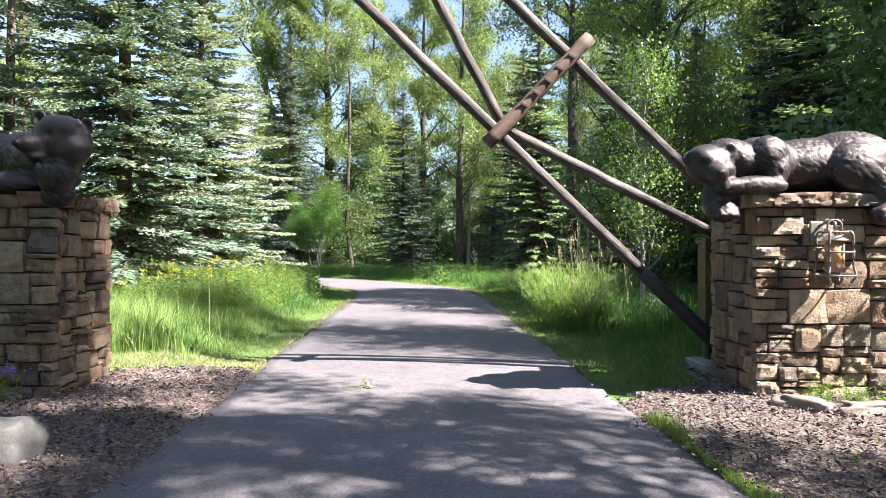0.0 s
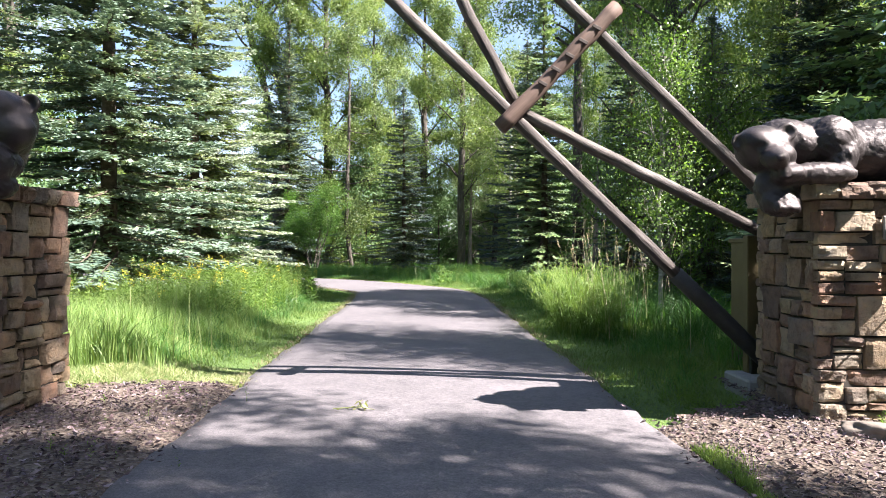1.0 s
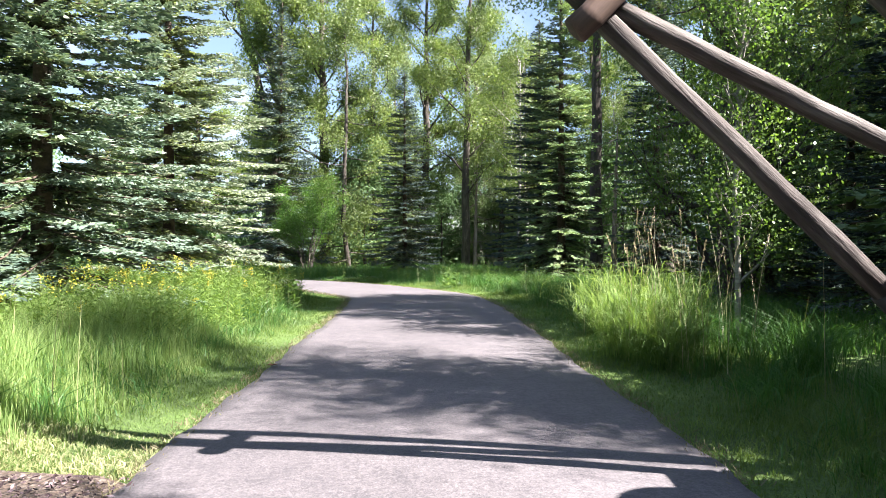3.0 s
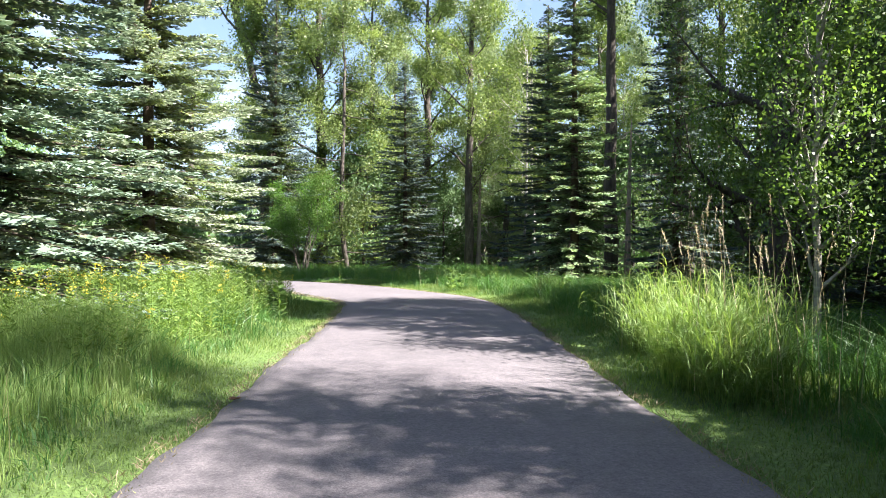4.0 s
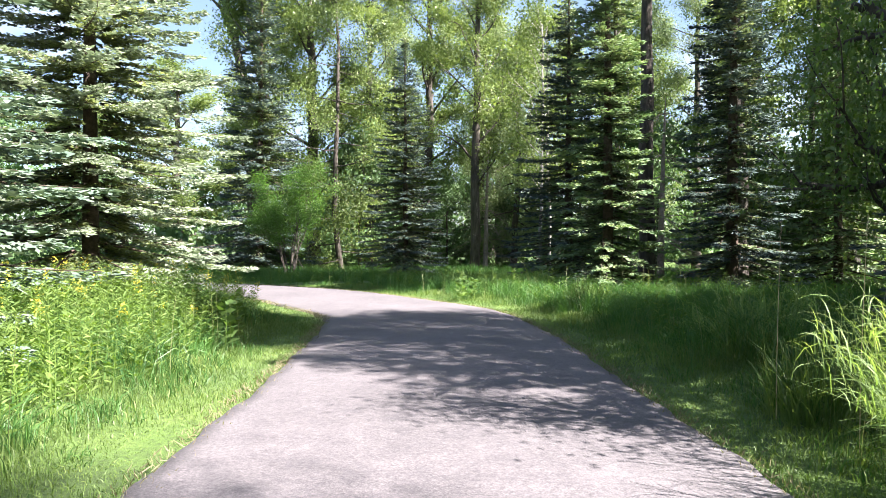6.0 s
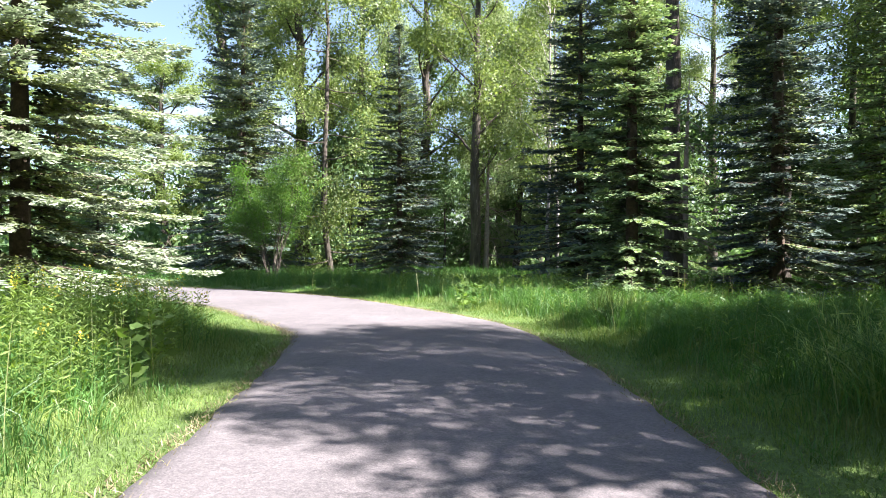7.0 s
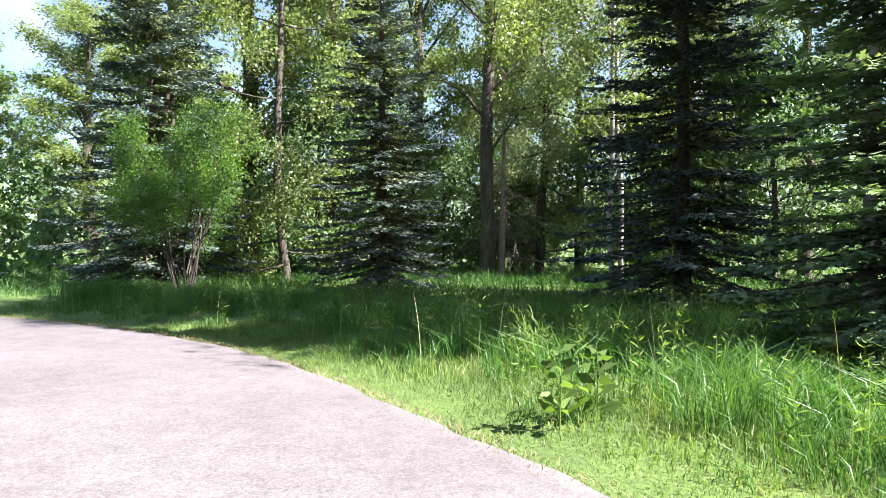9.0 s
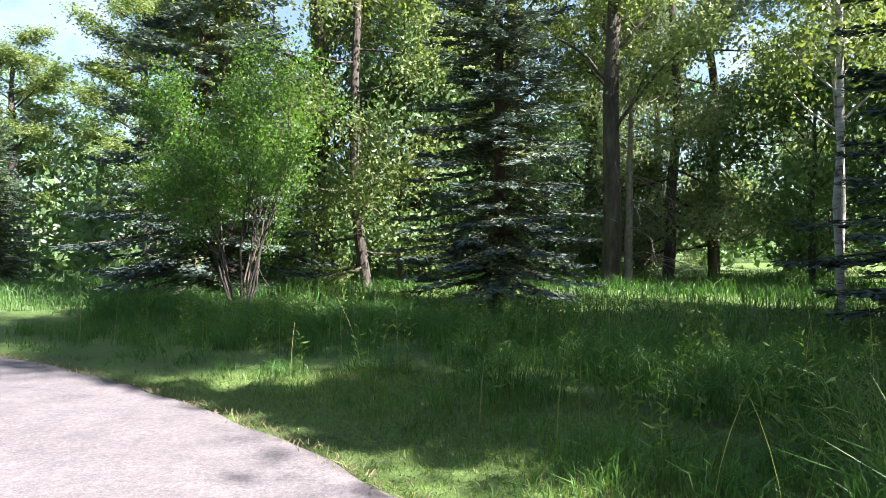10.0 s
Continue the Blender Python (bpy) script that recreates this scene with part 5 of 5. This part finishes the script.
def weeds(name, label, xs, ys, height, seed, mat, leaf=0.13, per=18, flower=None):
    """Leafy upright stems, some with a plume of blossom."""
    rng = np.random.default_rng(seed)
    n = len(xs)
    root = np.stack([xs, ys, ground_z(xs, ys) - 0.03], 1)
    H = height * rng.uniform(0.65, 1.15, n)
    az, reach = rng.uniform(0, 6.28, n), rng.uniform(0.0, 0.15, n)
    v, f = arcs(root, az, H, reach, np.full(n, 0.008), rng, 4, 0.2)
    s = np.tile(np.linspace(0.12, 1.0, per), n) + rng.normal(0, 0.02, n * per)
    i = np.repeat(np.arange(n), per)
    h = np.stack([np.cos(az), np.sin(az), np.zeros(n)], 1)[i]
    p = root[i] + h * (H[i] * reach[i] * np.clip(s, 0, 1) ** 1.7)[:, None]
    p[:, 2] += H[i] * s
    a = np.tile(np.arange(per) * 2.4, n) + rng.uniform(0, 1, n * per)
    ax = np.stack([np.cos(a), np.sin(a), rng.uniform(0.1, 0.9, n * per)], 1)
    size = leaf * rng.uniform(0.7, 1.2, n * per) * (1.15 - 0.5 * s)
    c = p + ax / np.linalg.norm(ax, axis=1)[:, None] * size[:, None] * 0.5
    lv, lf = leaf_quads(c, ax, size, rng, 0.2)
    ob = new(name, mesh_np(name, np.concatenate([v, lv]), np.concatenate([f, lf + len(v)]), mat))
    tagged(ob, label, "wild plant", kind="stuff")
    if flower:
        pick = np.where(rng.random(n) < 0.08)[0]
        k = np.repeat(pick, 24)
        c = root[k] + np.stack([np.cos(az), np.sin(az), np.zeros(n)], 1)[k] * (H[k] * reach[k])[:, None]
        c[:, 2] += H[k] * rng.uniform(0.88, 1.08, len(k))
        c[:, :2] += rng.normal(0, 0.03, (len(k), 2))
        fv, ff = leaf_quads(c, rng.normal(size=c.shape), rng.uniform(0.015, 0.035, len(k)), rng, 0.9)
        ob = new("wild_flowers", mesh_np("wild_flowers", fv, ff, flower))
        tagged(ob, "small yellow blossom plumes among the tall weeds", "flowers", kind="stuff")


rng = np.random.default_rng(71)
def strip(n, x0, x1, y0, y1, lo, hi):
    x, y, d, side = scatter(n, x0, x1, y0, y1, rng)
    k = (d > lo) & (d < hi)
    return x[k], y[k]


weeds("goldenrod", "leafy green goldenrod stems in the sunny meadow", *strip(2300, -10.5, -3.4, 13.2, 24, 1.3, 8), 1.0, 72, M_WEED, 0.12, 26, M_YELLOW)
weeds("meadow_weeds", "mixed leafy weeds among the wild grass", *strip(1500, -8, 8, 20, 42, 1.3, 8), 0.7, 73, M_WEED, 0.12, 14)


# ---- small things at the gate ----
def rock(name, x, y, z, size, seed, mat, label, cat, turn=0.0, rough=0.16):
    bm = bmesh.new()
    bmesh.ops.create_icosphere(bm, subdivisions=4, radius=1.0)
    off = Vector((seed * 3.1, seed * 1.7, 0))
    for v in bm.verts:
        p = v.co.copy()
        q = Vector([math.copysign(abs(c) ** 0.62, c) for c in p])
        v.co = q * (0.8 + rough * noise.noise(p * 1.3 + off) * 1.6 + 0.06 * noise.noise(p * 5 + off))
    bmesh.ops.scale(bm, vec=size, verts=bm.verts)
    me = bpy.data.meshes.new(name)
    bm.to_mesh(me)
    bm.free()
    me.materials.append(mat)
    for q in me.polygons:
        q.use_smooth = True
    ob = new(name, me)
    ob.matrix_basis = pose(x, y, z, 0, 0, turn)
    tagged(ob, label, cat)


rock("boulder", -3.05, 4.68, 0.1, (0.3, 0.3, 0.26), 1, M_BOULDER, "pale grey boulder lying in the bark mulch", "boulder", 20)
for k, (x, y, sx, sy, a) in enumerate([(3.28, 6.15, 0.3, 0.12, -38), (3.72, 5.98, 0.3, 0.12, 8), (4.3, 6.0, 0.34, 0.13, -6), (4.95, 6.1, 0.34, 0.13, 15),
                                       (-4.35, 6.1, 0.28, 0.12, 30), (-4.75, 5.75, 0.3, 0.13, 60), (-4.2, 6.42, 0.2, 0.08, 0)]):
    rock("edging_stone", x, y, 0.08, (sx, sy, 0.085), 5 + k, M_FLAG, "flat brown edging stone around the pillar planting", "stone", a, 0.22)


def bent_bar(name, pts, r, parent, mat, sides=8, label=""):
    v, f, caps = tube(smooth3(pts), np.full(len(smooth3(pts)), r), sides)
    return child(name, mesh_np(name, v, [f, np.array(caps)], mat, True), parent, label)


def smooth3(pts, n=6):
    p = np.array(pts, float)
    if len(p) < 3:
        return p
    q = np.vstack([2 * p[0] - p[1], p, 2 * p[-1] - p[-2]])
    out = []
    for i in range(1, len(q) - 2):
        for t in np.linspace(0, 1, n, endpoint=False):
            out.append(0.5 * (2 * q[i] + (q[i + 1] - q[i - 1]) * t + (2 * q[i - 1] - 5 * q[i] + 4 * q[i + 1] - q[i + 2]) * t * t
                              + (3 * q[i] - q[i - 1] - 3 * q[i + 1] + q[i + 2]) * t ** 3))
    out.append(p[-1])
    return np.array(out)


def wall_lantern(x, y, z):
    """Frame of bent iron bars round an amber cylinder, on a bracket."""
    l = new("wall_lantern")
    l.location = (x, y, z)
    tagged(l, "aged iron wall lantern with amber glass on the pillar", "lantern")
    part("back_plate", box_bm(0.13, 0.03, 0.2, (-0.1, 0.14, 0.22), 0.01, 2), M_IRON, l)
    bent_bar("bracket", [(-0.08, 0.13, 0.27), (-0.03, 0.06, 0.31), (0, 0, 0.3), (0, 0, 0.24)], 0.014, l, M_IRON)
    bm = bmesh.new()
    bmesh.ops.create_cone(bm, cap_ends=True, segments=24, radius1=0.085, radius2=0.085, depth=0.26, matrix=Matrix.Translation((0, 0, 0.0)))
    bmesh.ops.bevel(bm, geom=[e for e in bm.edges if abs(e.verts[0].co.z - e.verts[1].co.z) < 0.01], offset=0.008, segments=2, affect='EDGES')
    part("glass", bm, M_AMBER, l, "amber glass cylinder", True)
    bm = bmesh.new()
    bmesh.ops.create_cone(bm, cap_ends=True, segments=24, radius1=0.12, radius2=0.07, depth=0.045, matrix=Matrix.Translation((0, 0, 0.155)))
    part("top", bm, M_IRON, l)
    bm = bmesh.new()
    bmesh.ops.create_cone(bm, cap_ends=True, segments=24, radius1=0.075, radius2=0.11, depth=0.04, matrix=Matrix.Translation((0, 0, -0.15)))
    part("base", bm, M_IRON, l)
    for k in range(4):
        a = math.pi / 4 + k * math.pi / 2
        c, d = math.cos(a), math.sin(a)
        bent_bar("bar", [(0.1 * c, 0.1 * d, 0.22), (0.15 * c, 0.15 * d, 0.2), (0.16 * c, 0.16 * d, 0.1), (0.16 * c, 0.16 * d, -0.1), (0.18 * c, 0.18 * d, -0.2), (0.14 * c, 0.14 * d, -0.27)],
                 0.012, l, M_IRON)
    for h, r in ((0.02, 0.165), (-0.2, 0.18), (0.21, 0.12)):
        ang = np.linspace(0, 2 * np.pi, 25)
        bent_bar("ring", np.stack([r * np.cos(ang), r * np.sin(ang), np.full(25, h)], 1), 0.009, l, M_IRON, 6)
    bent_bar("bow", [(-0.07, 0, 0.22), (-0.06, 0, 0.3), (0, 0, 0.33), (0.06, 0, 0.3), (0.07, 0, 0.22)], 0.011, l, M_IRON)


wall_lantern(3.75, RY0 - 0.19, 1.45)


def twig_leaves(name, label, x, y, n, spread, seed, mat, size=0.09):
    rng = np.random.default_rng(seed)
    c = np.stack([rng.normal(x, spread, n), rng.normal(y, spread * 0.5, n), 0.04 + rng.uniform(0, 0.06, n)], 1)
    v, f = leaf_quads(c, rng.normal(size=(n, 3)) * [1, 1, 0.8], size * rng.uniform(0.6, 1.3, n), rng, 0.4)
    tv, tf, _ = tube([(x - 0.2, y, 0.04), (x, y + 0.02, 0.05), (x + 0.18, y - 0.03, 0.04)], [0.005, 0.005, 0.003], 5)
    ob = new(name, mesh_np(name, np.concatenate([v, tv]), np.concatenate([f, tf + len(v)]), mat))
    tagged(ob, label, "fallen twig")


twig_leaves("fallen_twig", "small leafy twig lying on the asphalt", -0.87, 7.15, 16, 0.08, 81, M_STRAWG, 0.075)

weeds("pillar_planting", "small green garden plants at the pillar foot", rng.uniform(3.35, 4.7, 60), rng.uniform(6.22, 6.5, 60), 0.3, 82, M_WEED, 0.07, 14)
weeds("pillar_planting", "small green garden plants in the shaded bed", rng.uniform(-5.2, -4.05, 70), rng.uniform(6.2, 6.5, 70), 0.36, 83, M_WEED, 0.07, 14)
weeds("bed_weeds", "sparse weeds sprouting through the mulch edge", np.r_[rng.normal(2.35, 0.12, 50), rng.normal(3.2, 0.5, 25), rng.normal(-2.6, 0.3, 20), rng.normal(-3.6, 0.5, 20)],
      np.r_[rng.uniform(7.2, 8.0, 50), rng.uniform(4.2, 5.2, 25), rng.uniform(5.5, 8, 20), rng.uniform(5.4, 6.2, 20)], 0.16, 84, M_WEED, 0.05, 9)


def blossoms(name, label, x, y, n, h, mat, seed):
    rng = np.random.default_rng(seed)
    c = np.stack([rng.normal(x, 0.06, n), rng.normal(y, 0.05, n), h + rng.normal(0, 0.03, n)], 1)
    v, f = leaf_quads(c, rng.normal(size=(n, 3)), np.full(n, 0.03), rng, 0.8)
    ob = new(name, mesh_np(name, v, f, mat))
    tagged(ob, label, "flowers", kind="stuff")


blossoms("violet_flowers", "violet blossoms in the shaded pillar bed", -4.02, 6.3, 40, 0.36, M_PURPLE, 85)


def edge_moss():
    """Short yellow-green growth where the mulch meets the asphalt."""
    rng = np.random.default_rng(86)
    n = 5000
    y = rng.uniform(3.0, 6.0, n)
    x = np.interp(y, CENTRE[:, 1], CENTRE[:, 0]) + HALF + np.abs(rng.normal(0, 0.13, n)) * (0.6 + 0.5 * np.sin(y * 2.3)) - 0.03
    root = np.stack([x, y, np.full(n, 0.0)], 1)
    tip = root + rng.normal(0, 0.02, (n, 3)) + np.stack([np.zeros(n), np.zeros(n), rng.uniform(0.02, 0.07, n)], 1)
    v, f = blades(root, tip, np.zeros((n, 3)), rng.uniform(0.004, 0.009, n), rng)
    ob = new("edge_moss", mesh_np("edge_moss", v, f, M_TURF))
    tagged(ob, "low yellow green growth along the driveway edge", "moss", kind="stuff")


edge_moss()


def broad_weed(x, y, seed, h=0.6):
    """A single large-leaved plant on the verge."""
    rng = np.random.default_rng(seed)
    n = 22
    t = np.linspace(0.15, 1, n)
    a = np.arange(n) * 2.4
    size = 0.2 * (1.2 - 0.5 * t)
    ax = np.stack([np.cos(a), np.sin(a), rng.uniform(0.0, 0.7, n)], 1)
    c = np.stack([np.zeros(n), np.zeros(n), t * h], 1) + ax * size[:, None] * 0.5
    base = new("broad_leaf_plant")
    base.location = (x, y, 0)
    tagged(base, "pale green broad-leaved plant on the grass verge", "plant")
    v, f = leaf_quads(c, ax, size, rng, 0.5)
    child("leaves", mesh_np("leaves", v, f, M_LEAFY), base)
    sv, sf, _ = tube([(0, 0, -0.03), (0.01, 0, h * 0.5), (0, 0.01, h)], [0.008, 0.006, 0.003], 6)
    child("stem", mesh_np("stem", sv, sf, M_WEED), base)


for k, (x, y) in enumerate([(-0.15, 28.7), (0.2, 28.9), (-4.05, 20.9), (-4.2, 21.6), (-3.7, 19.6)]):
    broad_weed(x, y, 300 + k, 0.6 if k < 2 else 0.7)


# ---- a curled dry leaf at the drive's edge ----
def dry_leaf(x, y, turn):
    bm = bmesh.new()
    rows = []
    for i in range(7):
        u = i / 6
        w = 0.045 * math.sin(math.pi * (0.06 + 0.9 * u)) ** 0.8
        rows.append([bm.verts.new((0.12 * (u - 0.5), w * q, 0.02 + 0.05 * (u - 0.5) ** 2 + 0.35 * w * abs(q) + 0.006 * math.sin(9 * u + 4 * q))) for q in (-1, -0.5, 0, 0.5, 1)])
    for a, c in zip(rows, rows[1:]):
        for k in range(4):
            bm.faces.new((a[k], a[k + 1], c[k + 1], c[k]))
    bmesh.ops.solidify(bm, geom=bm.faces[:], thickness=0.002)
    me = bpy.data.meshes.new("dry_leaf")
    bm.to_mesh(me)
    bm.free()
    me.materials.append(M_DRYLEAF)
    ob = new("dry_leaf", me)
    ob.matrix_basis = Matrix.Translation((x, y, 0.0)) @ Matrix.Rotation(turn, 4, 'Z')
    tagged(ob, "curled reddish-brown dry leaf lying on the asphalt edge", "leaf")


dry_leaf(-2.4, 12.55, 0.6)
